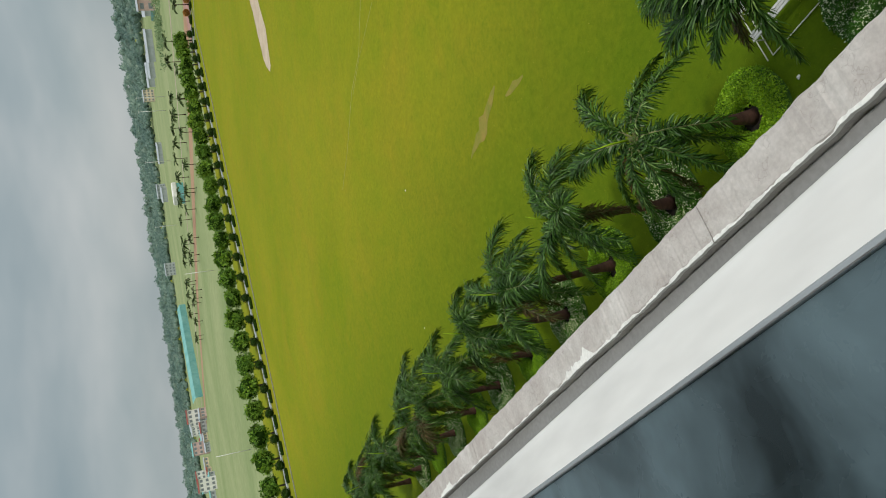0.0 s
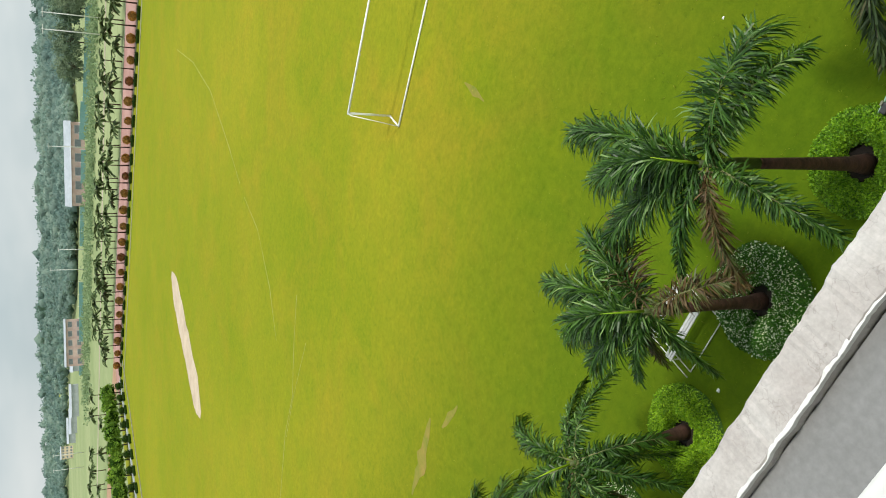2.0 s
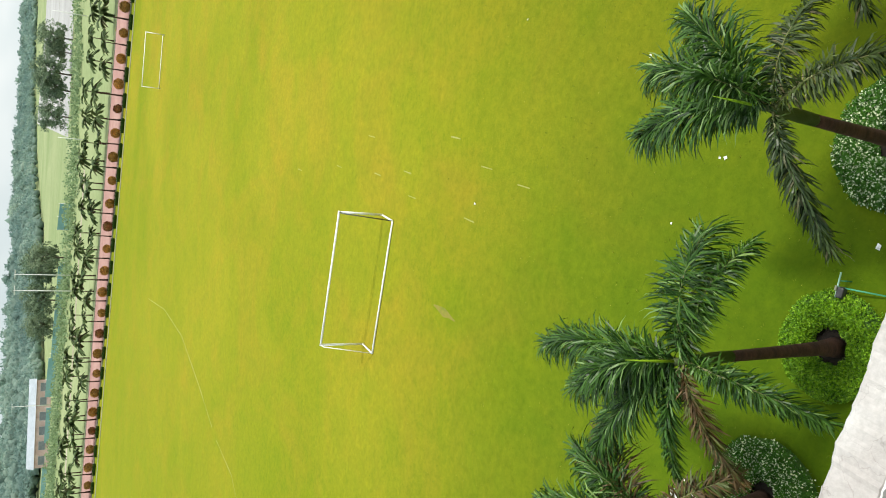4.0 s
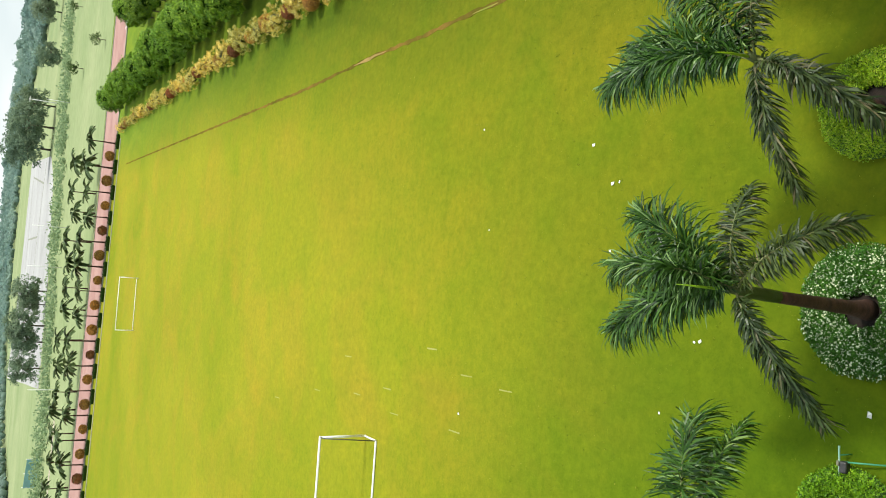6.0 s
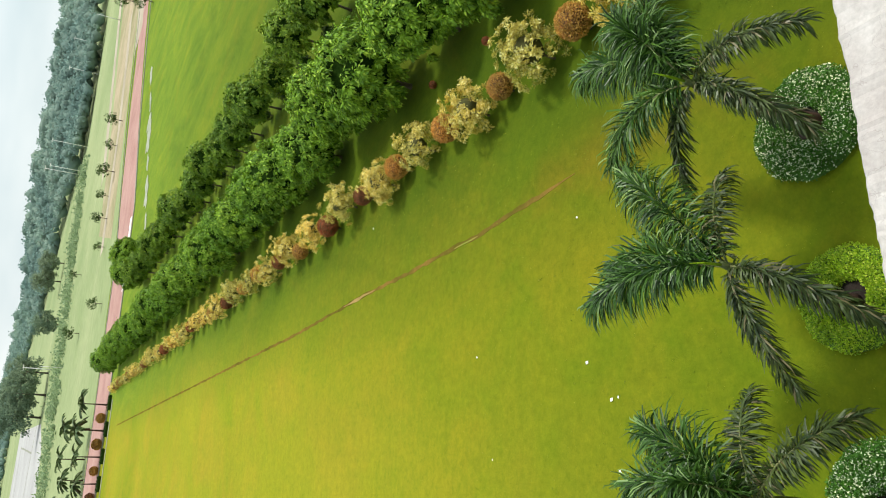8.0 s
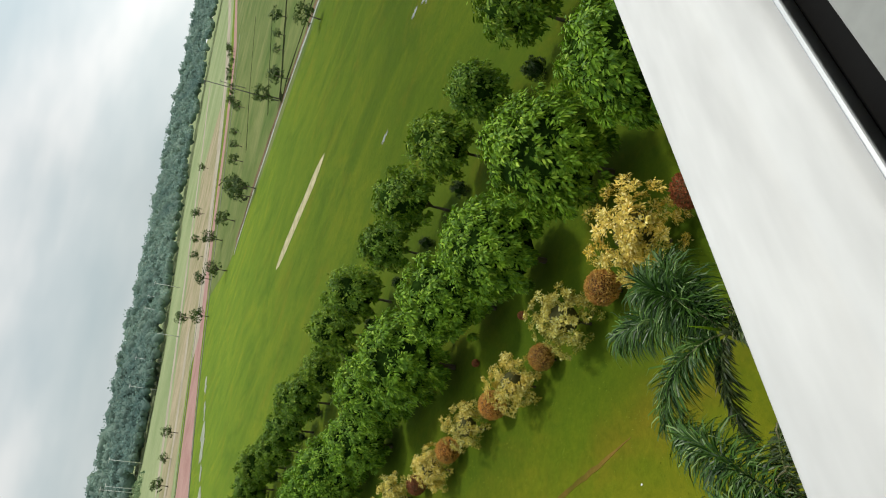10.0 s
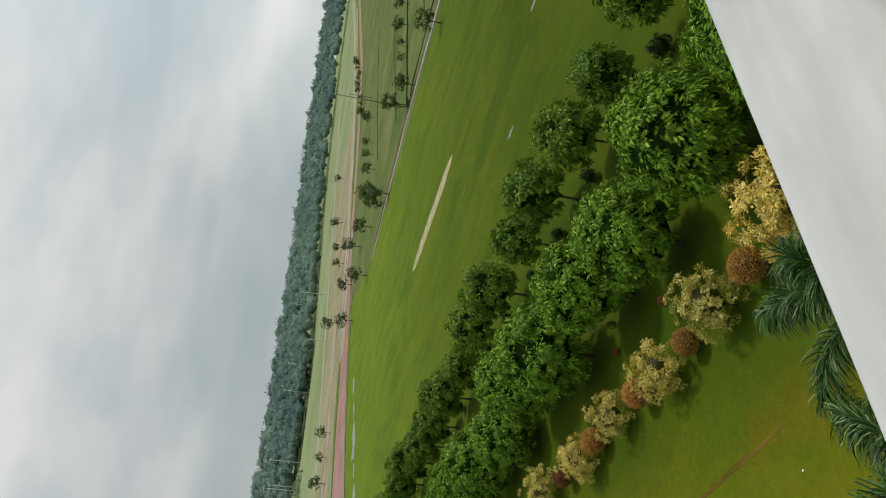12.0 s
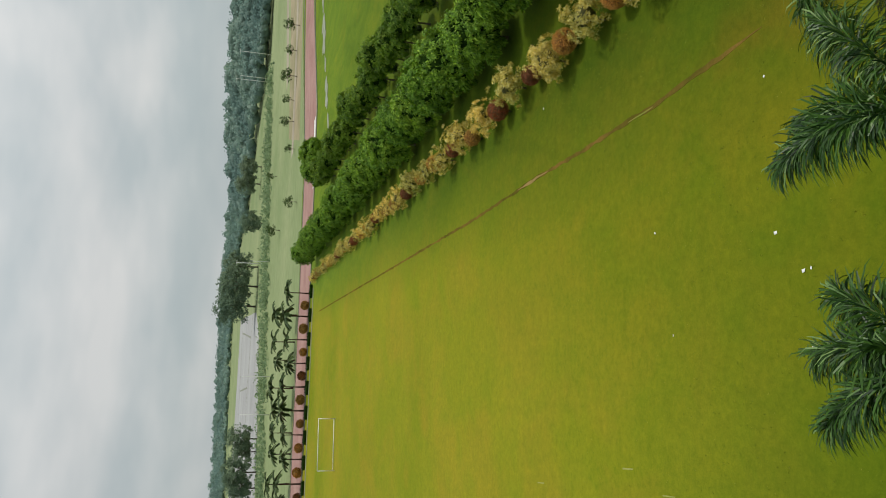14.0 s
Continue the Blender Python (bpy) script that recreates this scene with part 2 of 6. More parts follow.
M_YARD = rough_mat("dull_concrete", (0.27, 0.262, 0.25), (0.37, 0.36, 0.345), 0.02, 0.9, 0.1, fine=0.5)
M_DITCH = rough_mat("wet_ditch_mud", (0.012, 0.016, 0.008), (0.035, 0.042, 0.018), 0.2, 1.0, 0.3, fine=2.0, spec=0.0)
M_WETMUD = rough_mat("pale_wet_mud", (0.16, 0.18, 0.09), (0.30, 0.30, 0.235), 0.5, 0.6, 0.1, fine=3.0)
M_BARE = rough_mat("dry_bare_ground", (0.205, 0.195, 0.095), (0.36, 0.29, 0.195), 0.05, 0.95, 0.1, fine=0.5, spec=0.05)
M_DUST = rough_mat("dusty_road", (0.27, 0.235, 0.17), (0.40, 0.345, 0.27), 0.04, 0.95, 0.1, fine=0.6, spec=0.05)
M_ROAD = rough_mat("pale_road", (0.36, 0.34, 0.31), (0.48, 0.45, 0.41), 0.05, 0.9, 0.1, fine=1.0)
M_DIRT = rough_mat("bare_dirt", (0.17, 0.125, 0.018), (0.31, 0.19, 0.06), 0.9, 0.95, 0.4, 0.02, fine=9.0)
M_GROOVE = rough_mat("dark_worn_groove", (0.065, 0.065, 0.009), (0.19, 0.115, 0.026), 0.35, 1.0, 0.4, 0.02, fine=9.0, spec=0.0)
M_THIN = rough_mat("thin_trodden_grass", (0.135, 0.160, 0.010), (0.235, 0.175, 0.032), 0.9, 0.95, 0.3, 0.02, fine=9.0)
M_PITCH = rough_mat("pale_clay", (0.36, 0.28, 0.20), (0.48, 0.39, 0.29), 0.4, 0.95, 0.3, fine=8.0)
M_PITCHDRY = rough_mat("dry_grassy_clay", (0.24, 0.22, 0.10), (0.46, 0.39, 0.24), 0.7, 0.95, 0.3, fine=8.0)
M_KERB = rough_mat("kerb_concrete", (0.14, 0.15, 0.10), (0.24, 0.24, 0.18), 1.0, 0.9, 0.3)
M_WHITE = rough_mat("white_paint", (0.72, 0.72, 0.68), (0.82, 0.82, 0.79), 2.0, 0.5, 0.1)
M_WHITEWALL = rough_mat("whitewash", (0.60, 0.60, 0.55), (0.75, 0.74, 0.70), 0.6, 0.85, 0.2)
M_WATER = Mat("still_water", 0.25, spec=0.35)
M_WATER.color((0.13, 0.14, 0.09))
M_WATER = M_WATER.m
M_SOIL = rough_mat("damp_soil", (0.008, 0.006, 0.004), (0.022, 0.015, 0.010), 6.0, 0.95, 0.8, 0.03)
M_BARK = rough_mat("tree_bark", (0.08, 0.06, 0.045), (0.16, 0.13, 0.10), 4.0, 0.95, 0.8, 0.02, stretch=(1, 1, 0.25))
M_PALMTRUNK = rough_mat("palm_trunk", (0.040, 0.018, 0.012), (0.10, 0.045, 0.028), 2.5, 0.85, 0.7, 0.02, fine=18.0, stretch=(1, 1, 3.0))
M_SHAFT = rough_mat("palm_crownshaft", (0.035, 0.055, 0.012), (0.08, 0.10, 0.025), 2.5, 0.6, 0.3, stretch=(1, 1, 0.3))
M_FROND = leaf_mat("palm_leaflets", (0.006, 0.030, 0.004), (0.062, 0.148, 0.018), (0.17, 0.27, 0.09), 0.40, 0.07, 0.08, 0.27)
M_FRONDDRY = leaf_mat("dry_palm_leaflets", (0.05, 0.034, 0.016), (0.15, 0.095, 0.045), (0.09, 0.11, 0.035), 0.5, 0.35, 0.1, 0.25)
M_FRONDOLD = leaf_mat("older_palm_leaflets", (0.010, 0.026, 0.005), (0.066, 0.098, 0.028), (0.14, 0.13, 0.075), 0.40, 0.08, 0.08, 0.28)
# frond colour for the far palms, paled to carry the haze
M_FARFROND = leaf_mat("small_palm_leaflets", (0.046, 0.082, 0.026), (0.115, 0.165, 0.060), None, 0.5, 0.1, 0.2, 0.2)
M_RACHIS = rough_mat("palm_rachis", (0.10, 0.12, 0.04), (0.18, 0.18, 0.07), 5.0, 0.6, 0.2)
M_LEAFA = leaf_mat("broad_tree_leaves", (0.074, 0.172, 0.010), (0.222, 0.395, 0.024), (0.34, 0.50, 0.055), 0.5, 0.10, 0.14, 0.18, 1.5, 0.8)
M_LEAFB = leaf_mat("small_tree_leaves", (0.062, 0.138, 0.008), (0.185, 0.310, 0.018), (0.30, 0.40, 0.05), 0.5, 0.08, 0.14, 0.18, 1.5, 0.8)
M_YOUNG = leaf_mat("young_tree_leaves", (0.026, 0.062, 0.010), (0.078, 0.130, 0.022), None, 0.6, 0.1, 0.15)
M_YELLOW = leaf_mat("golden_leaves", (0.46, 0.36, 0.06), (0.86, 0.705, 0.18), (0.92, 0.82, 0.38), 0.5, 0.2, 0.18, 0.2, 2.4, 0.5)
M_ORANGE = leaf_mat("rusty_leaves", (0.40, 0.205, 0.045), (0.72, 0.42, 0.11), (0.55, 0.22, 0.07), 0.6, 0.1)
M_REDLEAF = leaf_mat("red_leaves", (0.24, 0.065, 0.030), (0.46, 0.15, 0.065), (0.10, 0.11, 0.03), 0.6, 0.12)
M_DARKBALL = leaf_mat("dark_clipped_leaves", (0.012, 0.034, 0.006), (0.05, 0.085, 0.014), None, 0.6)
M_HEDGE = leaf_mat("hedge_leaves", (0.075, 0.200, 0.006), (0.240, 0.440, 0.016), (0.30, 0.50, 0.03), 0.5, 0.15, 0.12, 0.25, 2.5)
M_HEDGELIME = leaf_mat("lime_hedge_leaves", (0.15, 0.30, 0.009), (0.38, 0.57, 0.022), (0.48, 0.60, 0.06), 0.5, 0.15, 0.12, 0.3, 2.5)
M_FLOWERLEAF = leaf_mat("variegated_leaves", (0.026, 0.110, 0.009), (0.085, 0.230, 0.024), (0.88, 0.92, 0.76), 0.55, 0.17, 0.06)
M_ROUND = leaf_mat("round_tree_leaves", (0.050, 0.14, 0.010), (0.21, 0.36, 0.030), None, 0.6)
# pale blue-green because the aerial haze is put into the leaf colour
M_HAZYFOREST = leaf_mat("forest_leaves", (0.215, 0.318, 0.312), (0.272, 0.385, 0.375), None, 0.95, 0.1, 0.55, 0.0, 0.02, 0.6)
# far trees and shrub belt: distance haze is mixed into these greens
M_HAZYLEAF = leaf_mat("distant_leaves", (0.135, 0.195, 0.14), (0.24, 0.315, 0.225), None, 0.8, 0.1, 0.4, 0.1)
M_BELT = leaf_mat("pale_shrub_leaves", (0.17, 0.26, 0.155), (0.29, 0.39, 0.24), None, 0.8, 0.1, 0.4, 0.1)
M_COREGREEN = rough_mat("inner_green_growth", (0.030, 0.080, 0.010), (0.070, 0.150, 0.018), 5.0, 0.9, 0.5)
# golden shrubs' core, kept dark as painted shade between the leaf clumps
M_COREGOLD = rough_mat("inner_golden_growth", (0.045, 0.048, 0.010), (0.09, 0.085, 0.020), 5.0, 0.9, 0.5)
M_TUFT = leaf_mat("grass_tufts", (0.100, 0.155, 0.007), (0.230, 0.260, 0.014), (0.34, 0.32, 0.05), 0.8, 0.08, 0.3)
# near-black filler: shade in the gaps of crowns, put into the colour
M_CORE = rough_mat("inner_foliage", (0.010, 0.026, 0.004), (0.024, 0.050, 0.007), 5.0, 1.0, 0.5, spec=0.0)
M_COREWARM = rough_mat("inner_twigs", (0.10, 0.050, 0.018), (0.18, 0.09, 0.035), 5.0, 0.9, 0.5)
M_COREORANGE = rough_mat("inner_rusty_growth", (0.26, 0.135, 0.040), (0.40, 0.22, 0.07), 5.0, 0.9, 0.5)
M_WIRE = rough_mat("dark_metal", (0.05, 0.05, 0.05), (0.10, 0.10, 0.10), 3.0, 0.5, 0.1, metal=0.6)
M_POLE = rough_mat("weathered_pole", (0.09, 0.085, 0.075), (0.16, 0.15, 0.13), 3.0, 0.8, 0.1)
M_GREENPAINT = rough_mat("green_paint", (0.03, 0.22, 0.12), (0.06, 0.32, 0.18), 3.0, 0.5, 0.1)
M_PALEGREEN = rough_mat("worn_green_paint", (0.16, 0.36, 0.25), (0.36, 0.48, 0.40), 6.0, 0.5, 0.1)
M_WORNWHITE = rough_mat("worn_white_planks", (0.42, 0.42, 0.40), (0.62, 0.62, 0.60), 5.0, 0.7, 0.2, stretch=(0.3, 3, 1))
M_NET = rough_mat("teal_net", (0.16, 0.33, 0.32), (0.24, 0.42, 0.41), 0.05, 0.8, 0.1, fine=0.6)
M_MEADOW = rough_mat("rough_meadow", (0.070, 0.110, 0.022), (0.155, 0.172, 0.056), 0.05, 0.95, 0.1, fine=0.4, spec=0.08)
M_DARKDIRT = rough_mat("dark_earth", (0.07, 0.050, 0.028), (0.19, 0.135, 0.085), 0.15, 1.0, 0.2, fine=1.0, spec=0.0)
M_TEAL = rough_mat("teal_sheet", (0.10, 0.30, 0.29), (0.20, 0.42, 0.40), 0.12, 0.7, 0.1, fine=0.9)
M_REDROOF = rough_mat("red_sheet_roof", (0.17, 0.030, 0.022), (0.27, 0.058, 0.042), 0.3, 0.7, 0.2, fine=3.0)
M_BRICKWALL = rough_mat("pinkish_wall", (0.45, 0.30, 0.27), (0.60, 0.45, 0.40), 0.3, 0.85, 0.1, fine=3.0)
# whitewash greyed down: haze of the distance painted into it
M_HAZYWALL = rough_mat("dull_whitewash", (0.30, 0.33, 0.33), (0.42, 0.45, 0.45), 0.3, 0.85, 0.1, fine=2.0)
M_CREAM = rough_mat("cream_wall", (0.55, 0.44, 0.30), (0.68, 0.57, 0.42), 0.2, 0.85, 0.1, fine=2.0)
M_GREYROOF = rough_mat("grey_sheet_roof", (0.27, 0.30, 0.32), (0.38, 0.41, 0.44), 0.2, 0.5, 0.1, fine=2.0)
# far glass lightened, haze painted in to soften its contrast
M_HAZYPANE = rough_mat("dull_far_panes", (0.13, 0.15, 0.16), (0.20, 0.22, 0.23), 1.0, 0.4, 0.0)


def lip_mat():
    """Old cement paint: pinkish-grey with pale and dirty patches and hairline cracks."""
    m = Mat("weathered_cement_paint", 0.9, spec=0.3)
    v = m.coord()
    patch, mott, fine = m.noise(v, 1.7, 6.0, 0.62, 0.8), m.noise(v, 9.0, 5.0, 0.65, 0.4), m.noise(v, 55.0, 3.0)
    col = m.ramp(patch, (0.30, (0.36, 0.325, 0.31)), (0.55, (0.455, 0.43, 0.415)), (0.72, (0.56, 0.545, 0.53)))
    col = m.mix(0.38, col, m.ramp(mott, (0.30, (0.66, 0.64, 0.62)), (0.68, (1.22, 1.22, 1.22))), "MULTIPLY")
    vor = m.n("ShaderNodeTexVoronoi", Scale=2.6)
    vor.feature = "DISTANCE_TO_EDGE"
    warp = m.n("ShaderNodeVectorMath")
    warp.operation = "ADD"
    wcol = m.n("ShaderNodeTexNoise", Scale=5.0, Detail=4.0)
    m.l(v, wcol.inputs["Vector"])
    m.l(v, warp.inputs[0])
    m.l(wcol.outputs[1], warp.inputs[1])
    m.l(warp.outputs[0], vor.inputs["Vector"])
    crack = m.ramp(vor.outputs[0], (0.0, (0.45, 0.42, 0.40)), (0.012, (1, 1, 1)))
    col = m.mix(0.35, col, crack, "MULTIPLY")
    col = m.mix(0.3, col, m.ramp(fine, (0.3, (0.7, 0.7, 0.7)), (0.7, (1.25, 1.25, 1.25))), "MULTIPLY")
    m.color(col)
    m.bump(mott, 0.5, 0.01)
    return m.m


M_LIP = lip_mat()
M_SLAB = rough_mat("grey_cement_slab", (0.19, 0.19, 0.19), (0.235, 0.235, 0.235), 1.2, 0.9, 0.2, 0.005, fine=30.0)
M_FLAKE = rough_mat("flaking_whitewash", (0.60, 0.60, 0.58), (0.74, 0.74, 0.72), 4.0, 0.9, 0.5, 0.006, fine=50.0)
M_SILL = rough_mat("white_sill", (0.62, 0.62, 0.615), (0.78, 0.78, 0.77), 3.0, 0.5, 0.08, 0.003, fine=25.0, stretch=(0.35, 1.6, 1))
M_TRACK = rough_mat("black_track", (0.006, 0.006, 0.006), (0.012, 0.012, 0.012), 6.0, 0.8, 0.1, spec=0.1)
M_RAIL = rough_mat("dark_brown_rail", (0.035, 0.032, 0.026), (0.065, 0.060, 0.050), 4.0, 0.7, 0.1, spec=0.2)
M_ALU = rough_mat("brushed_aluminium", (0.40, 0.41, 0.42), (0.55, 0.56, 0.57), 3.0, 0.4, 0.05, metal=0.8, stretch=(0.1, 1, 1))
M_INSILL = rough_mat("grey_inner_sill", (0.30, 0.31, 0.295), (0.37, 0.38, 0.36), 2.0, 0.6, 0.1)
M_SLATS = rough_mat("grey_green_slats", (0.10, 0.115, 0.10), (0.15, 0.165, 0.15), 3.0, 0.6, 0.1)
M_WALL = rough_mat("facade_plaster", (0.50, 0.49, 0.46), (0.62, 0.61, 0.58), 0.5, 0.9, 0.3)
M_ROOM = rough_mat("room_plaster", (0.45, 0.45, 0.43), (0.55, 0.55, 0.52), 0.7, 0.9, 0.2)
M_TINT = Mat("tinted_glass", 0.12, spec=0.35)
v_ = M_TINT.coord((1, 1, 1))
# light bluish patches imitate the sky mirrored in the pane, as base colour
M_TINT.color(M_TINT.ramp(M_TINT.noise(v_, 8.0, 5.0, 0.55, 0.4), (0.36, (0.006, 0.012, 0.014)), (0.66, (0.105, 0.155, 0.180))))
r_ = M_TINT.ramp(M_TINT.noise(v_, 16.0, 5.0, 0.6, 0.8), (0.3, (0.10, 0.10, 0.10)), (0.75, (0.5, 0.5, 0.5)))
M_TINT.l(r_, M_TINT.b.inputs["Roughness"])
M_TINT = M_TINT.m

# ---- mesh helpers ----
def mesh_of(name, verts, faces, material, smooth=False):
    me = bpy.data.meshes.new(name)
    me.from_pydata([tuple(v) for v in verts], [], [tuple(f) for f in faces])
    me.materials.append(material)
    if smooth:
        me.polygons.foreach_set("use_smooth", [True] * len(me.polygons))
    me.update()
    return me


def part(name, bm, material, parent=None, label=""):
    """Links a bmesh (or a ready mesh) as one mesh object under a thing or a part."""
    if isinstance(bm, bmesh.types.BMesh):
        me = bpy.data.meshes.new(name)
        bm.to_mesh(me)
        bm.free()
        me.materials.append(material)
    else:
        me = bm
    ob = new(name, me)
    ob.parent = parent
    if label:
        ob["label"] = label
    return ob


def thing(name, label, category, group="", kind="", at=(0, 0, 0), rz=0.0):
    ob = new(name)
    ob.empty_display_size = 0.2
    ob.matrix_basis = pose(*at, 0, 0, rz)
    return tagged(ob, label, category, group, kind)


def box(bm, x0, x1, y0, y1, z0, z1, bevel=0.0):
    made = bmesh.ops.create_cube(bm, size=1.0)
    vs = made["verts"]
    bmesh.ops.scale(bm, vec=(x1 - x0, y1 - y0, z1 - z0), verts=vs)
    bmesh.ops.translate(bm, vec=((x0 + x1) / 2, (y0 + y1) / 2, (z0 + z1) / 2), verts=vs)
    if bevel:
        edges = list({e for v in vs for e in v.link_edges})
        bmesh.ops.bevel(bm, geom=edges, offset=bevel, segments=2, profile=0.5, affect="EDGES")
    return bm


def boxed(x0, x1, y0, y1, z0, z1, bevel=0.0):
    return box(bmesh.new(), x0, x1, y0, y1, z0, z1, bevel)


def tube_arrays(points, radii, sides=8, start=0):
    """A tapered tube along points: vertices and faces."""
    pts = [Vector(p) for p in points]
    verts, faces = [], []
    for i, p in enumerate(pts):
        d = (pts[min(i + 1, len(pts) - 1)] - pts[max(i - 1, 0)]).normalized()
        side = d.cross(Vector((0, 0, 1)))
        side = side.normalized() if side.length > 1e-3 else Vector((1, 0, 0))
        up = side.cross(d)
        for k in range(sides):
            a = 2 * math.pi * k / sides
            verts.append(p + (side * math.cos(a) + up * math.sin(a)) * radii[i])
    for i in range(len(pts) - 1):
        for k in range(sides):
            a, b = i * sides + k, i * sides + (k + 1) % sides
            faces.append((start + a, start + b, start + b + sides, start + a + sides))
    faces.append(tuple(start + k for k in reversed(range(sides))))
    faces.append(tuple(start + (len(pts) - 1) * sides + k for k in range(sides)))
    return verts, faces


def tube(name, points, radii, material, sides=8):
    if not hasattr(radii, "__len__"):
        radii = [radii] * len(points)
    v, f = tube_arrays(points, radii, sides)
    return mesh_of(name, v, f, material, True)


def tubes(name, lines, material, sides=6):
    verts, faces = [], []
    for pts, radii in lines:
        if not hasattr(radii, "__len__"):
            radii = [radii] * len(pts)
        v, f = tube_arrays(pts, radii, sides, len(verts))
        verts += v
        faces += f
    return mesh_of(name, verts, faces, material, True)


def unit(a):
    return a / (np.linalg.norm(a, axis=-1, keepdims=True) + 1e-9)


def leaf_mesh(name, pos, axis, normal, length, width, material, fold=0.25):
    """Many folded leaves: each runs from pos along axis and faces normal."""
    n = len(pos)
    axis, side = unit(axis), unit(np.cross(normal, axis))
    nor = unit(np.cross(axis, side))
    length, width = np.broadcast_to(length, n)[:, None], np.broadcast_to(width, n)[:, None]
    mid = pos + axis * length * 0.45
    v = np.stack([pos, mid + side * width * 0.5 + nor * width * fold, pos + axis * length, mid - side * width * 0.5 + nor * width * fold], 1).reshape(-1, 3)
    i = np.arange(n)[:, None] * 4
    f = np.concatenate([i + [0, 1, 2], i + [0, 2, 3]], 1).reshape(-1, 3)
    me = bpy.data.meshes.new(name)
    me.vertices.add(len(v))
    me.vertices.foreach_set("co", v.ravel())
    me.loops.add(len(f) * 3)
    me.loops.foreach_set("vertex_index", f.ravel())
    me.polygons.add(len(f))
    me.polygons.foreach_set("loop_start", np.arange(len(f)) * 3)
    me.polygons.foreach_set("loop_total", np.full(len(f), 3))
    me.update(calc_edges=True)
    me.materials.append(material)
    return me


def ball_dirs(n, rng):
    return unit(rng.normal(size=(n, 3)))


def crown_arrays(rng, rx, rz, clumps, per, clump_r, length, lift=0.0, low=-0.8, uneven=0.26, droop=0.0):
    """Leaves in clumps over a lumpy ellipsoid about the origin."""
    d = ball_dirs(clumps * 3, rng)
    d = d[d[:, 2] > low][:clumps]
    lump = rng.uniform(1 - uneven, 1 + uneven * 0.35, (len(d), 1))
    c = d * lump * [rx - clump_r * 0.7, rx - clump_r * 0.7, rz - clump_r * 0.7]
    idx = np.repeat(np.arange(len(c)), per)
    # leaves radiate from each clump like a rosette that faces outwards and up
    out = unit(d[idx] + [0, 0, 0.35])
    e = unit(unit(np.cross(out, ball_dirs(len(idx), rng))) + out * rng.uniform(-0.25, 0.9, (len(idx), 1)))
    size = rng.uniform(0.75, 1.25, (len(c), 1))[idx]
    pos = c[idx] + e * clump_r * size * rng.uniform(0.15, 0.75, (len(idx), 1)) + out * clump_r * 0.3 * rng.normal(0, 0.6, (len(idx), 1))
    axis = unit(e * (1 - 0.45 * droop) + ball_dirs(len(idx), rng) * 0.35 + out * 0.25 * droop + [0, 0, lift - 0.35 - droop])
    normal = unit(out + ball_dirs(len(idx), rng) * 0.35)
    return pos, axis, normal, length * rng.uniform(0.7, 1.25, len(idx))


def blob(name, rx, rz, material, seed=0, rough=0.12, subdiv=2):
    """A lumpy rounded mass, such as the inside of a bush."""
    bm = bmesh.new()
    bmesh.ops.create_icosphere(bm, subdivisions=subdiv, radius=1.0)
    for v in bm.verts:
        k = 1 + rough * noise.noise(v.co * 2.3 + Vector((seed, 0, 0)))
        v.co = Vector((v.co.x * rx * k, v.co.y * rx * k, v.co.z * rz * k))
    me = bpy.data.meshes.new(name)
    bm.to_mesh(me)
    bm.free()
    me.materials.append(material)
    me.polygons.foreach_set("use_smooth", [True] * len(me.polygons))
    return me


def strip(name, left, right, z, material, thick=0.02):
    """A flat band of ground between two lines of points, with a little thickness."""
    n = len(left)
    v = [(*p, z) for p in left] + [(*p, z) for p in right] + [(*p, z - thick) for p in left] + [(*p, z - thick) for p in right]
    f = []
    for i in range(n - 1):
        f += [(i, i + 1, n + i + 1, n + i), (2 * n + i, 2 * n + i + 1, i + 1, i), (n + i, n + i + 1, 3 * n + i + 1, 3 * n + i)]
    f += [(0, n, 3 * n, 2 * n), (n - 1, 3 * n - 1, 4 * n - 1, 2 * n - 1)]
    me = mesh_of(name, v, f, material)
    bm = bmesh.new()
    bm.from_mesh(me)
    bmesh.ops.recalc_face_normals(bm, faces=bm.faces)
    bm.to_mesh(me)
    bm.free()
    return me


def along(line, half, wobble=0.0, rng=None):
    """The two sides of a band of half width about a line of points."""
    pts = [Vector(p) for p in line]
    left, right = [], []
    for i, p in enumerate(pts):
        d = (pts[min(i + 1, len(pts) - 1)] - pts[max(i - 1, 0)]).normalized()
        s = Vector((-d.y, d.x))
        h = half[i] if hasattr(half, "__len__") else half
        a, b = (rng.uniform(1 - wobble, 1 + wobble, 2) if rng else (1, 1))
        left.append(tuple(p + s * h * a))
        right.append(tuple(p - s * h * b))
    return left, right


def dense(line, step):
    out = []
    for a, b in zip(line[:-1], line[1:]):
        a, b = Vector(a), Vector(b)
        n = max(1, round((b - a).length / step))
        out += [tuple(a.lerp(b, k / n)) for k in range(n)]
    return out + [tuple(line[-1])]


def structure(name, me, label, category):
    return tagged(new(name, me), label, category, kind="structure")

# ---- the ground and what is laid on it ----
G = 4200.0
gv, gf, cuts = [], [], [-G, -700, -200, -60, 0, 60, 200, 700, G]
for y in cuts:
    for x in cuts:
        gv.append((x, y, 0.0))
for j in range(8):
    for i in range(8):
        gf.append((j * 9 + i, j * 9 + i + 1, (j + 1) * 9 + i + 1, (j + 1) * 9 + i))
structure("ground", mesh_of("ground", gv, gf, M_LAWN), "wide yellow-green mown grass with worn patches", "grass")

gr = np.random.default_rng(5)
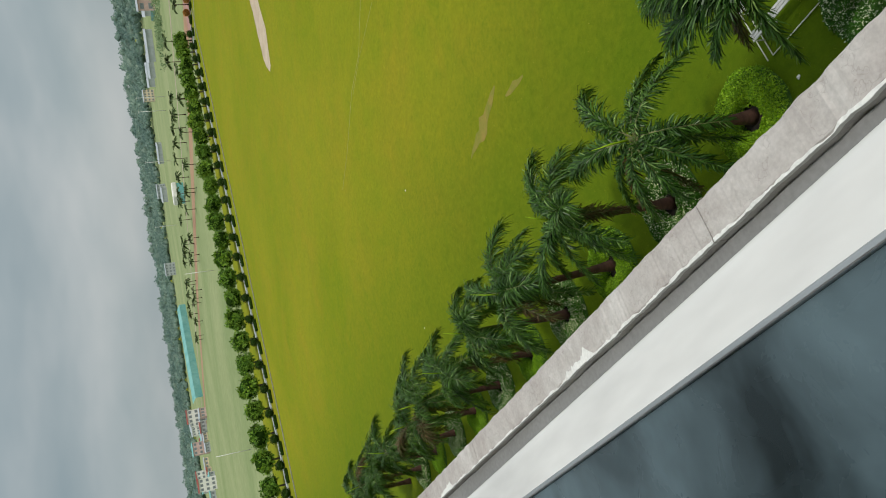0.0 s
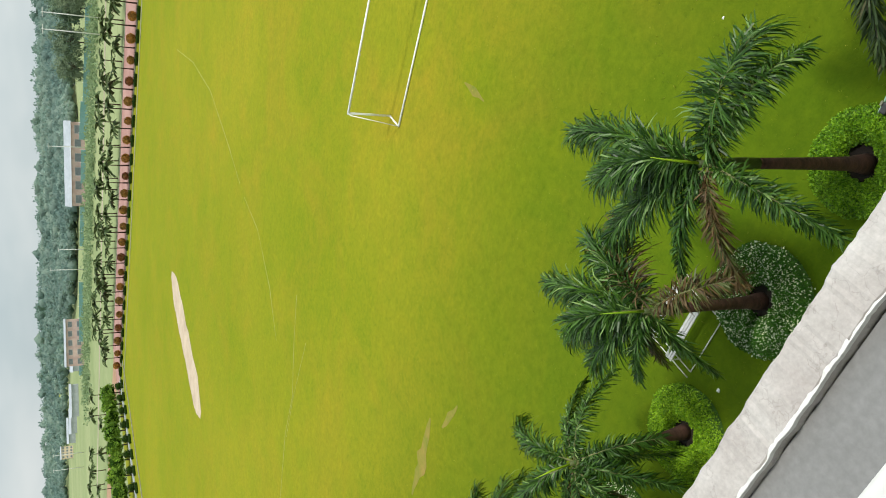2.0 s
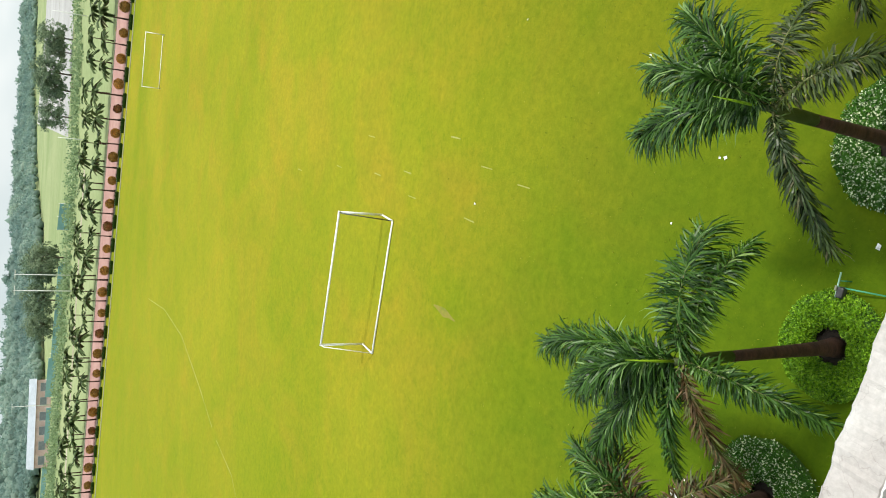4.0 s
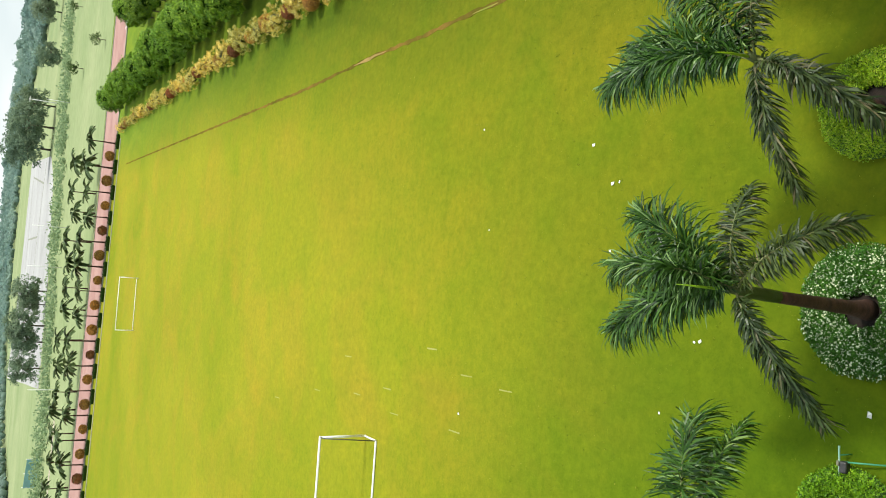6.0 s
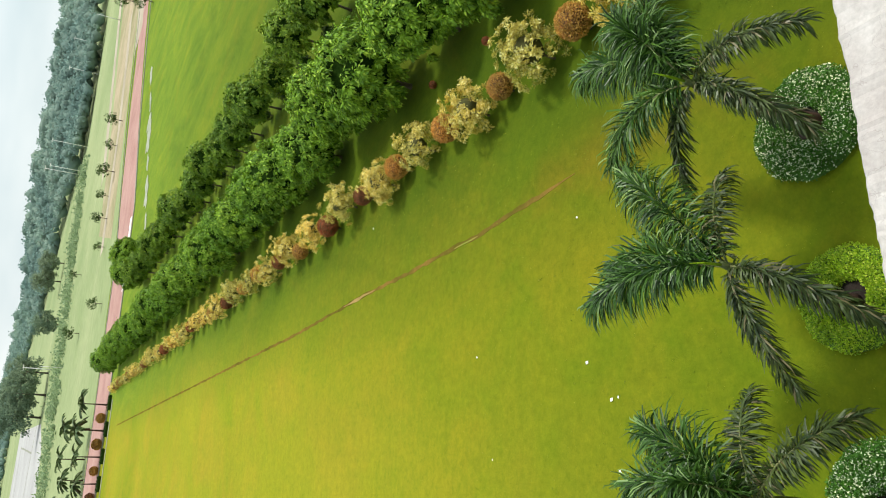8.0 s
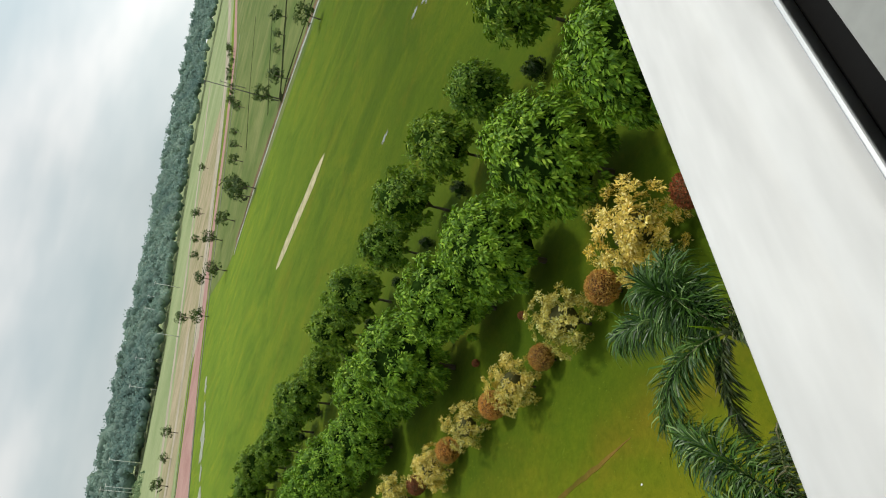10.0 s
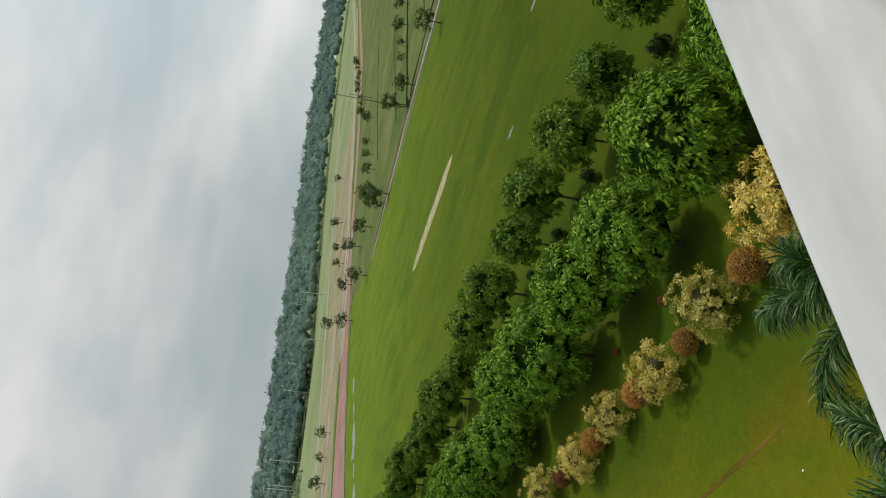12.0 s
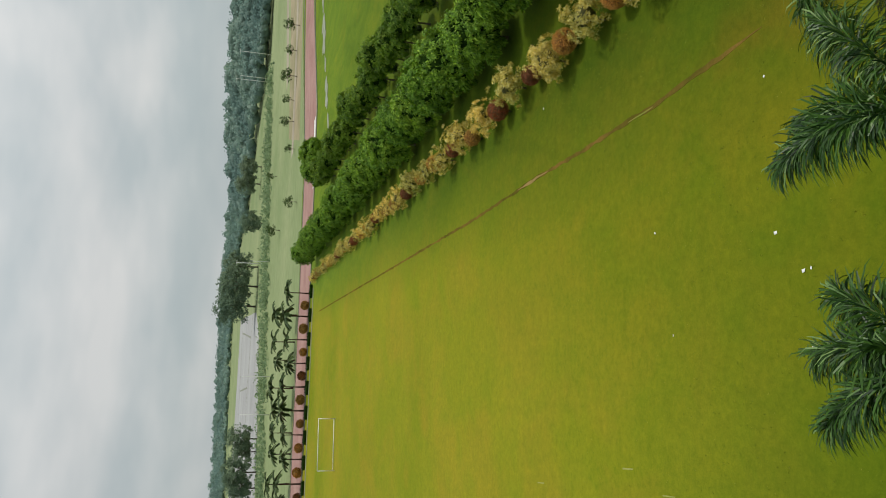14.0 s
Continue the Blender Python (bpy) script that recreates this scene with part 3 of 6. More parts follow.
# meadow beyond the paved promenade
structure("meadow", strip("meadow", [(-1500, 181), (16, 181), (50, 184), (95, 206), (170, 230), (350, 290), (620, 430), (4000, 2520)],
                          [(-1500, 4000), (0, 4000), (120, 4000), (260, 4000), (500, 4000), (800, 4000), (1200, 4000), (4100, 4000)], 0.03, M_FARGRASS),
          "pale green rough meadow behind the promenade", "grass")
structure("meadow_east", strip("meadow_east", [(112, -200), (112, 60), (110, 110), (112, 150), (130, 195), (170, 216), (350, 276), (620, 415), (4000, 2500)],
                               [(4100, -200), (4100, 60), (4100, 110), (4100, 150), (4100, 195), (4100, 216), (4100, 276), (4100, 415), (4100, 2490)], 0.025, M_MEADOW),
          "pale green meadow with young trees", "grass")
structure("meadow_west", strip("meadow_west", [(-1500, -200), (-1500, 181)], [(-172, -200), (-172, 181)], 0.02, M_FARGRASS),
          "pale green sports ground behind the round trees", "grass")

# the pink promenade along the far side, bending away on the right
structure("track_west", strip("track_west", *along(dense([(-700, 182), (-400, 190), (-172, 171)], 30), 6.0), 0.06, M_REDDIRT), "reddish dirt path beyond the round trees", "road")
PROM = dense([(-172, 168), (-60, 167.5), (14, 167), (50, 168.5), (72, 180), (97, 190), (165, 212), (240, 234), (340, 271), (600, 408), (940, 606), (1700, 1040)], 18)
hw = [11.0 if p[0] < 60 else 11.0 - min(7.0, (p[0] - 60) * 0.07) for p in PROM]
structure("promenade", strip("promenade", *along(PROM, hw), 0.06, M_PINK), "pink paved promenade behind the playing field", "pavement")
for nm, off, z in (("kerb_front", -11.8, 0.16), ("kerb_back", 11.6, 0.14)):
    edge = [Vector(p) for p in PROM if -172 <= p[0] <= 340]
    line = []
    for i, p in enumerate(edge):
        d = (edge[min(i + 1, len(edge) - 1)] - edge[max(i - 1, 0)]).normalized()
        line.append(tuple(p + Vector((-d.y, d.x)) * off))
    structure(nm, strip(nm, *along(line, 0.35), z, M_KERB, 0.2), "low grey concrete kerb along the promenade", "kerb")
structure("drain_edge", strip("drain_edge", *along([(-164, 149.2), (14, 150.0)], 0.5), 0.05, M_KERB, 0.08), "narrow concrete drain edge at the end of the lawn", "kerb")
structure("promenade_patch", strip("promenade_patch", *along([(36, 158), (44, 159.5), (52, 160.5)], 1.2), 0.075, M_WHITEWALL), "pale strip at the edge of the promenade", "pavement")

structure("bare_ground", strip("bare_ground", [(58, 199), (100, 209), (160, 228), (250, 262), (340, 308)], [(70, 240), (112, 256), (172, 290), (262, 336), (352, 384)], 0.045, M_BARE), "dry beige ground with thin grass beyond the promenade", "dirt")
# pale roads in the distance
for nm, line, half, lab in (
        ("road_east", [(118, 205), (170, 226), (260, 262), (370, 312), (620, 450), (940, 640), (1700, 1075)], 6.0, "pale dusty road beside the promenade"),
        ("road_outer", [(96, 260), (150, 290), (250, 345), (420, 440), (700, 610)], 4.0, "pale dirt road in the meadow"),
        ("road_mid", [(60, 222), (100, 226), (128, 236), (150, 246)], 3.0, "light concrete strip in the meadow"),
        ("road_west", [(-700, 215), (-400, 222), (-200, 232), (-60, 240)], 2.2, "thin pale track in the meadow")):
    structure(nm, strip(nm, *along(dense(line, 30), half), 0.07, M_DUST), lab, "road")

structure("concrete_yard", strip("concrete_yard", [(-72, 338), (-34, 345), (13, 385), (26, 430)], [(-210, 1050), (-90, 870), (10, 850), (42, 845)], 0.08, M_YARD), "wide pale concrete yard in the distance", "road")
for k, line in enumerate([[(32, 478), (13.7, 491), (-18, 514), (-43.5, 516), (-60, 512)], [(26, 725), (-28, 709), (-62, 700)], [(13.7, 491), (24, 725)], [(-18, 514), (-28, 709)]]):
    structure("yard_joint_%d" % (k + 1), strip("yard_joint", *along(dense(line, 15), 1.3 if k < 2 else 0.6, 0.3, gr), 0.11, M_KERB), "dark worn joint across a concrete yard", "road")
# drain with water along the second field, on the right
CANAL = dense([(110, 12), (111.5, 40), (112.5, 56), (113.6, 64), (113.8, 72), (114.6, 97), (112.8, 125), (110, 143)], 4)
structure("drain_bank", strip("drain_bank", *along([(x + 2.4, y) for x, y in CANAL], 1.7, 0.5, gr), 0.045, M_DARKDIRT), "bare brown earth beside a drain", "dirt")
structure("drain_edge_east", strip("drain_edge_east", *along(CANAL, 0.48, 0.75, gr), 0.09, M_WETMUD, 0.12), "broken pale concrete edge of a drain beside the field", "kerb")
structure("drain_water", strip("drain_water", *along([(x + 0.9, y) for x, y in CANAL], 0.45, 0.7, gr), 0.06, M_WATER), "still grey water in a narrow drain", "water")
for k, (line, half) in enumerate([
        ([(122.6, 74.5), (121.5, 86), (120.3, 98), (117, 101.5)], 0.95), ([(117.5, 101), (123, 104), (180, 113.5), (229, 124), (373, 151)], 0.8),
        ([(124, 72.4), (150, 76), (208, 83.2), (300, 94)], 0.65), ([(132, 88), (170, 94), (232, 104)], 0.55), ([(128, 79), (146, 81.5), (176, 86.5)], 0.5),
        ([(131, 118), (150, 124), (196, 136)], 0.35), ([(122, 54), (119.5, 60)], 0.4), ([(118.5, 133), (124, 140), (131, 147)], 0.4), ([(150, 150), (200, 168), (260, 186)], 0.4)]):
    structure("ditch_%d" % (k + 1), strip("ditch", *along(dense(line, 4), half, 0.45, gr), 0.05, M_DITCH), "narrow dark ditch in the meadow", "ditch")
structure("dirt_strip", strip("dirt_strip", *along(dense([(124.5, 78), (130, 72.5), (137, 68), (150, 64), (168, 66)], 3), 1.9, 0.4, gr), 0.055, M_DARKDIRT), "brown dirt strip with building rubble", "dirt")
for k, (x0_, y0_, x1_, y1_, h_) in enumerate([(41, 135.5, 46, 138.4, 0.9), (47.5, 139.6, 55, 143.6, 1.5), (56.5, 144.2, 61, 147, 0.8), (62, 147.4, 72, 153.2, 1.9), (73, 153, 79, 157, 1.0), (82, 158.6, 88, 162.4, 1.3)]):
    nm = "promenade_puddle_%d" % (k + 1)
    pts_ = dense([(x0_, y0_), (x1_, y1_)], 1.2)
    structure(nm, strip(nm, *along(pts_, [h_ * min(1.0, 0.3 + 0.5 * min(q, len(pts_) - 1 - q)) for q in range(len(pts_))], 0.55, gr), 0.065, M_WETMUD), "wet pale mud beside the promenade", "mud")

# two cricket pitches of pale clay
def pitch(name, a, b, half, mat, label):
    line = dense([a, b], 2.0)
    n = len(line)
    hs = [half * min(1.0, 0.2 + 7.0 * min(i, n - 1 - i) / n) for i in range(n)]
    structure(name, strip(name, *along(line, hs, 0.12, gr), 0.012, mat), label, "pitch")


pitch("pitch_1", (-76.2, 95.0), (-76.4, 66.5), 2.7, M_PITCH, "long pale clay cricket pitch in the grass")
pitch("pitch_2", (67.9, 65.0), (67.6, 89.5), 1.25, M_PITCHDRY, "long pale clay cricket pitch in the second field")

# a worn foot track down the right side of the field, with broken ends
def track(name, line, half, mat, label, z=0.008, wob=0.5):
    pts = dense(line, 0.5)
    structure(name, strip(name, *along(pts, [half * min(1.0, 0.12 + 0.2 * i, 0.12 + 0.2 * (len(pts) - 1 - i)) for i in range(len(pts))], wob, gr), z, mat), label, "track")


track("track_1", [(10.9, 19.8), (10.7, 22.0), (10.6, 23.8), (10.4, 26.0), (10.3, 30.5), (10.2, 33.5), (10.2, 38.5), (9.8, 50.0), (9.6, 68.0), (9.1, 114.0), (8.8, 140.0)], 0.10, M_GROOVE, "thin dark foot track worn into the lawn")
track("track_2", [(10.2, 37.0), (10.2, 38.6), (10.1, 41.4)], 0.10, M_DIRT, "bare brown foot track worn into the lawn", 0.012)
track("track_3", [(10.35, 26.4), (10.3, 28.4)], 0.10, M_THIN, "bare brown scrape beside a foot track", 0.013)
track("worn_patch_1", [(-32.0, 20.9), (-30.0, 21.1), (-27.0, 21.7)], 0.42, M_THIN, "bare pale patch in the lawn")
track("worn_patch_3", [(-26.4, 20.6), (-24.4, 20.1)], 0.4, M_THIN, "bare pale patch in the lawn")
track("worn_patch_2", [(-11.9, 27.9), (-11.8, 25.9)], 0.3, M_THIN, "bare pale patch in the lawn")

# faint white marking lines on the field
def marking(name, line, half=0.05):
    structure(name, strip(name, *along(dense(line, 1.0), half, 0.5, gr), 0.01, M_FAINT), "faint broken white line on the grass", "line")


marking("line_1", [(-44.5, 105.6), (-40.6, 93), (-38.6, 81), (-39.0, 70), (-39.6, 63)], 0.045)
marking("line_2", [(-39.7, 61.0), (-39.3, 55), (-41.1, 49), (-43.5, 45)], 0.032)
marking("line_3", [(-36.5, 42.6), (-40, 41.2), (-44, 39.2), (-48, 39.0), (-54, 37), (-58.4, 36.1)], 0.03)
marking("line_4", [(-38, 38.9), (-44, 39.0), (-48, 38.6)], 0.02)
for k, (x, y) in enumerate([(-11.0, 49.0), (-9.0, 42.0), (-8.0, 36.4), (-7.0, 33.0), (-5.0, 26.0), (-8.0, 32.0), (-5.0, 23.2), (-6.3, 38.0), (-4.4, 29.0), (-7.4, 26.5)]):
    marking("mark_%d" % (k + 1), [(x - 0.03, y + 0.42), (x + 0.05, y - 0.42)], 0.028)

# puddles on the second field: small wet hollows broken up by grass
for k, (x, y, r) in enumerate([(49.8, 43.8, 0.32), (57.2, 32.8, 0.8), (58.4, 31.2, 0.40), (56.2, 33.2, 0.26), (57.9, 36.0, 0.3)]):
    ring = []
    for i in range(36):
        a = i * math.pi / 18
        q = 1 + 0.8 * noise.noise((k * 3.7, 3 * math.cos(a), 3 * math.sin(a))) + 0.5 * noise.noise((k * 1.3 + 9, 8 * math.cos(a), 8 * math.sin(a)))
        ring.append((x + r * q * math.cos(a), y + 2.0 * r * q * math.sin(a)))
    structure("puddle_%d" % (k + 1), mesh_of("puddle", [(*p, 0.012) for p in ring], [tuple(range(36))], M_WATER), "shallow puddle in the grass", "water")

# ---- the building: facade, sunshade ledge, window ----
FACE, SILL_Z = 0.150, 16.178          # outer face of the wall; top of the sill
WX0, WX1, WZ1 = -2.4, 2.6, 17.75     # the window opening
def wall(name, *b, mat=None, label="grey-white plastered outer wall"):
    return structure(name, part_mesh(name, boxed(*b), mat or M_WALL), label, "wall")


def part_mesh(name, bm, mat):
    me = bpy.data.meshes.new(name)
    bm.to_mesh(me)
    bm.free()
    me.materials.append(mat)
    return me


wall("wall_facade_low", -75, 45, -0.12, FACE, -0.05, SILL_Z - 0.06)
wall("wall_facade_high", -75, 45, -0.12, FACE, WZ1, 21.5)
wall("wall_facade_west", -75, WX0, -0.12, FACE, SILL_Z - 0.06, WZ1)
wall("wall_facade_east", WX1, 45, -0.12, FACE, SILL_Z - 0.06, WZ1)
# the room behind the camera
wall("wall_room_west", -3.0, -2.88, -4.5, -0.12, 15.25, 18.2, mat=M_ROOM, label="plain plastered room wall")
wall("wall_room_east", 3.0, 3.12, -4.5, -0.12, 15.25, 18.2, mat=M_ROOM, label="plain plastered room wall")
wall("wall_room_back", -3.0, 3.12, -4.62, -4.5, 15.25, 18.2, mat=M_ROOM, label="plain plastered room wall")
structure("floor", part_mesh("floor", boxed(-3.0, 3.12, -4.62, -0.12, 15.1, 15.25), M_ROOM), "plain cement room floor", "floor")
structure("ceiling", part_mesh("ceiling", boxed(-3.0, 3.12, -4.62, -0.12, 18.2, 18.35), M_ROOM), "plain plastered ceiling", "ceiling")

# the sunshade ledge below the window: slab and a weathered upstand along its outer edge
LZ = 14.236
structure("ledge_slab", part_mesh("ledge_slab", boxed(-75, 45, FACE, 1.16, LZ - 0.22, LZ - 0.07), M_SLAB), "smooth grey cement slab of a sunshade ledge", "ledge")
lr = np.random.default_rng(11)
joints = [-75, -60, -48, -38, -30, -24, -19.5, -15.5, -12.2, -9.6, -7.8, -6.04, -4.6, -3.38, -2.44, -1.1, 0.6, 2.4, 4.6, 7.5, 12, 20, 32, 45]
lip = new("ledge_upstand")
tagged(lip, "weathered pinkish-grey cement upstand with cracked paint", "ledge", kind="structure")
flakes = new("ledge_flaking_edge")
tagged(flakes, "white flaking whitewash along the inner ledge edge", "ledge", kind="structure")
for a, b in zip(joints[:-1], joints[1:]):
    n = int(max(6, min(150, (b - a) / 0.018)))
    xs = np.linspace(a + 0.001, b - 0.001, n)
    out = 1.361 + np.convolve(lr.normal(0, 0.006, n + 4), np.ones(5) / 5, "valid")
    inn = 1.165 + np.convolve(lr.normal(0, 0.005, n + 4), np.ones(5) / 5, "valid")
    top = LZ + lr.normal(0, 0.0015, n) + lr.uniform(-0.004, 0.004)
    v, f = [], []
    for i in range(n):
        v += [(xs[i], out[i], LZ - 0.24), (xs[i], out[i], top[i] - 0.012), (xs[i], out[i] - 0.012, top[i]), (xs[i], inn[i] + 0.012, top[i]), (xs[i], inn[i], top[i] - 0.012), (xs[i], inn[i], LZ - 0.24)]
    for i in range(n - 1):
        for k in range(5):
            f.append((i * 6 + k, (i + 1) * 6 + k, (i + 1) * 6 + k + 1, i * 6 + k + 1))
    f += [tuple(range(6)), tuple(reversed(range((n - 1) * 6, n * 6)))]
    me = mesh_of("upstand_block", v, f, M_LIP)
    bm = bmesh.new()
    bm.from_mesh(me)
    bmesh.ops.recalc_face_normals(bm, faces=bm.faces)
    bm.to_mesh(me)
    bm.free()
    part("upstand_block", me, M_LIP, lip)
    # broken rim of whitewash along the inner edge
    lobes = np.convolve(lr.normal(0, 1, n + 24), np.ones(25) / 5, "valid")
    w = np.clip(0.009 + 0.030 * np.clip(lobes - 0.9, 0, 2) ** 1.5 + np.convolve(lr.normal(0, 0.007, n + 2), np.ones(3) / 3, "valid"), 0.0015, 0.09)
    v, f = [], []
    for i in range(n):
        v += [(xs[i], inn[i] - 0.004, top[i] - 0.02), (xs[i], inn[i] - 0.003, top[i] + 0.003), (xs[i], inn[i] + w[i], top[i] + 0.003), (xs[i], inn[i] + w[i], top[i] - 0.002)]
    for i in range(n - 1):
        for k in range(3):
            f.append((i * 4 + k, i * 4 + k + 1, (i + 1) * 4 + k + 1, (i + 1) * 4 + k))
    part("paint_flake", mesh_of("paint_flake", v, f, M_FLAKE), M_FLAKE, flakes)

# window sill, sliding track, inner sill
# the sill's top is hand-smoothed: two gentle falls meet in a shallow crease, and the outer edge is rounded
SILL_PROFILE = [(0.1055, -0.06), (0.1055, -0.0012), (0.122, 0.0), (0.136, 0.0), (0.145, -0.0007), (0.148, -0.0011), (0.151, -0.0006), (0.160, 0.0), (0.198, 0.0), (0.2035, -0.0006), (0.2060, -0.0022), (0.207, -0.005), (0.207, -0.06)]
sx = np.linspace(WX0, WX1, 61)
sv_, sn = [], len(SILL_PROFILE)
for x in sx:
    for y, z in SILL_PROFILE:
        top = 0.135 < y < 0.16
        sv_.append((x, y + (0.0016 * math.sin(x * 5.3) if top else 0.0), SILL_Z + z * (1.0 + 0.35 * math.sin(x * 9.1) if top else 1.0)))
sill_me = mesh_of("window_sill", sv_, [(i * sn + k, (i + 1) * sn + k, (i + 1) * sn + k + 1, i * sn + k + 1) for i in range(60) for k in range(sn - 1)], M_SILL)
sill_me.polygons.foreach_set("use_smooth", [0 < (i % (sn - 1)) < sn - 2 for i in range(len(sill_me.polygons))])
structure("window_sill", sill_me, "smooth white painted window sill", "sill")
structure("window_track", part_mesh("window_track", boxed(-0.14, WX1, 0.0894, 0.1055, SILL_Z - 0.06, SILL_Z - 0.008), M_TRACK), "black sliding window track", "window track")
structure("track_rim", part_mesh("track_rim", boxed(-0.14, WX1, 0.1045, 0.1085, SILL_Z - 0.05, SILL_Z + 0.004, 0.001), M_ALU), "thin aluminium rim of the window track", "window track")
structure("inner_sill", part_mesh("inner_sill", boxed(-0.14, WX1, 0.0646, 0.0894, SILL_Z - 0.06, SILL_Z - 0.002, 0.001), M_INSILL), "grey inner window sill in shade", "sill")
# inner half tilted down: the shape stands in for shade on the sill
slope = boxed(-0.14, WX1, 0.040, 0.0646, SILL_Z - 0.06, SILL_Z - 0.002)
for v in slope.verts:
    if v.co.y < 0.05 and v.co.z > SILL_Z - 0.03:
        v.co.z -= 0.012
structure("inner_sill_slope", part_mesh("inner_sill_slope", slope, M_INSILL), "grey inner sill edge, tilted into the room to look shaded", "sill")
structure("sill_base", part_mesh("sill_base", boxed(WX0, WX1, -0.118, 0.145, SILL_Z - 0.10, SILL_Z - 0.061), M_WALL), "plastered top of the window wall", "sill")
structure("window_head", part_mesh("window_head", boxed(WX0, WX1, 0.03, 0.10, WZ1 - 0.06, WZ1), M_ALU), "aluminium window head rail", "window frame")

sash = thing("window_sash", "dark tinted glass sash in a pale frame, swung open", "window", kind="structure", at=(0, 0, 0))
part("pane", boxed(-2.3, -0.16, -0.11, 0.166, SILL_Z - 0.012, SILL_Z + 0.004), M_TINT, sash, "dark tinted glass, smeared, with bluish sky reflections painted in")
part("sash_rail", boxed(-2.3, -0.16, 0.166, 0.170, SILL_Z - 0.02, SILL_Z + 0.007, 0.001), M_ALU, sash)
part("sash_stile", boxed(-0.16, -0.14, -0.11, 0.116, SILL_Z - 0.02, SILL_Z + 0.006, 0.003), M_ALU, sash)

louvre = thing("louvre_panel", "grey-green slatted panel inside the window", "louvre", at=(0, 0, 0))
part("louvre_rail", boxed(-0.14, 2.55, -0.05, 0.040, SILL_Z - 0.06, SILL_Z - 0.026, 0.002), M_RAIL, louvre, "dark brown rail")
slat_me = mesh_of("slat", [(0, 0.030, 0.0), (0.060, 0.030, -0.005), (0.060, -0.34, -0.014), (0, -0.34, -0.010), (0, 0.030, -0.004), (0.060, 0.030, -0.009), (0.060, -0.34, -0.018), (0, -0.34, -0.014)],
                  [(0, 1, 2, 3), (7, 6, 5, 4), (0, 4, 5, 1), (1, 5, 6, 2), (2, 6, 7, 3), (3, 7, 4, 0)], M_SLATS)
for k in range(62):
    s = new("slat", slat_me)
    s.parent = louvre
    s.matrix_basis = pose(-0.12 + k * 0.043, 0, SILL_Z - 0.006, 0, 0, -9.0)

# the facade stands a degree off the line of the field
for ob in list(scene.objects):
    if ob.parent is None and ob.type in ("MESH", "EMPTY") and ob.name not in ("track_west", "wall_culvert") and ob.name.split("_")[0] in ("wall", "floor", "ceiling", "ledge", "window", "track", "inner", "sill", "louvre"):
        if ob.name.rstrip("0123456789") not in ("track_",):
            turn = 2.02 if ob.name.split("_")[0] in ("window", "track", "inner", "louvre") else 1.15
            ob.matrix_basis = Matrix.Rotation(radians(turn), 4, "Z") @ ob.matrix_basis

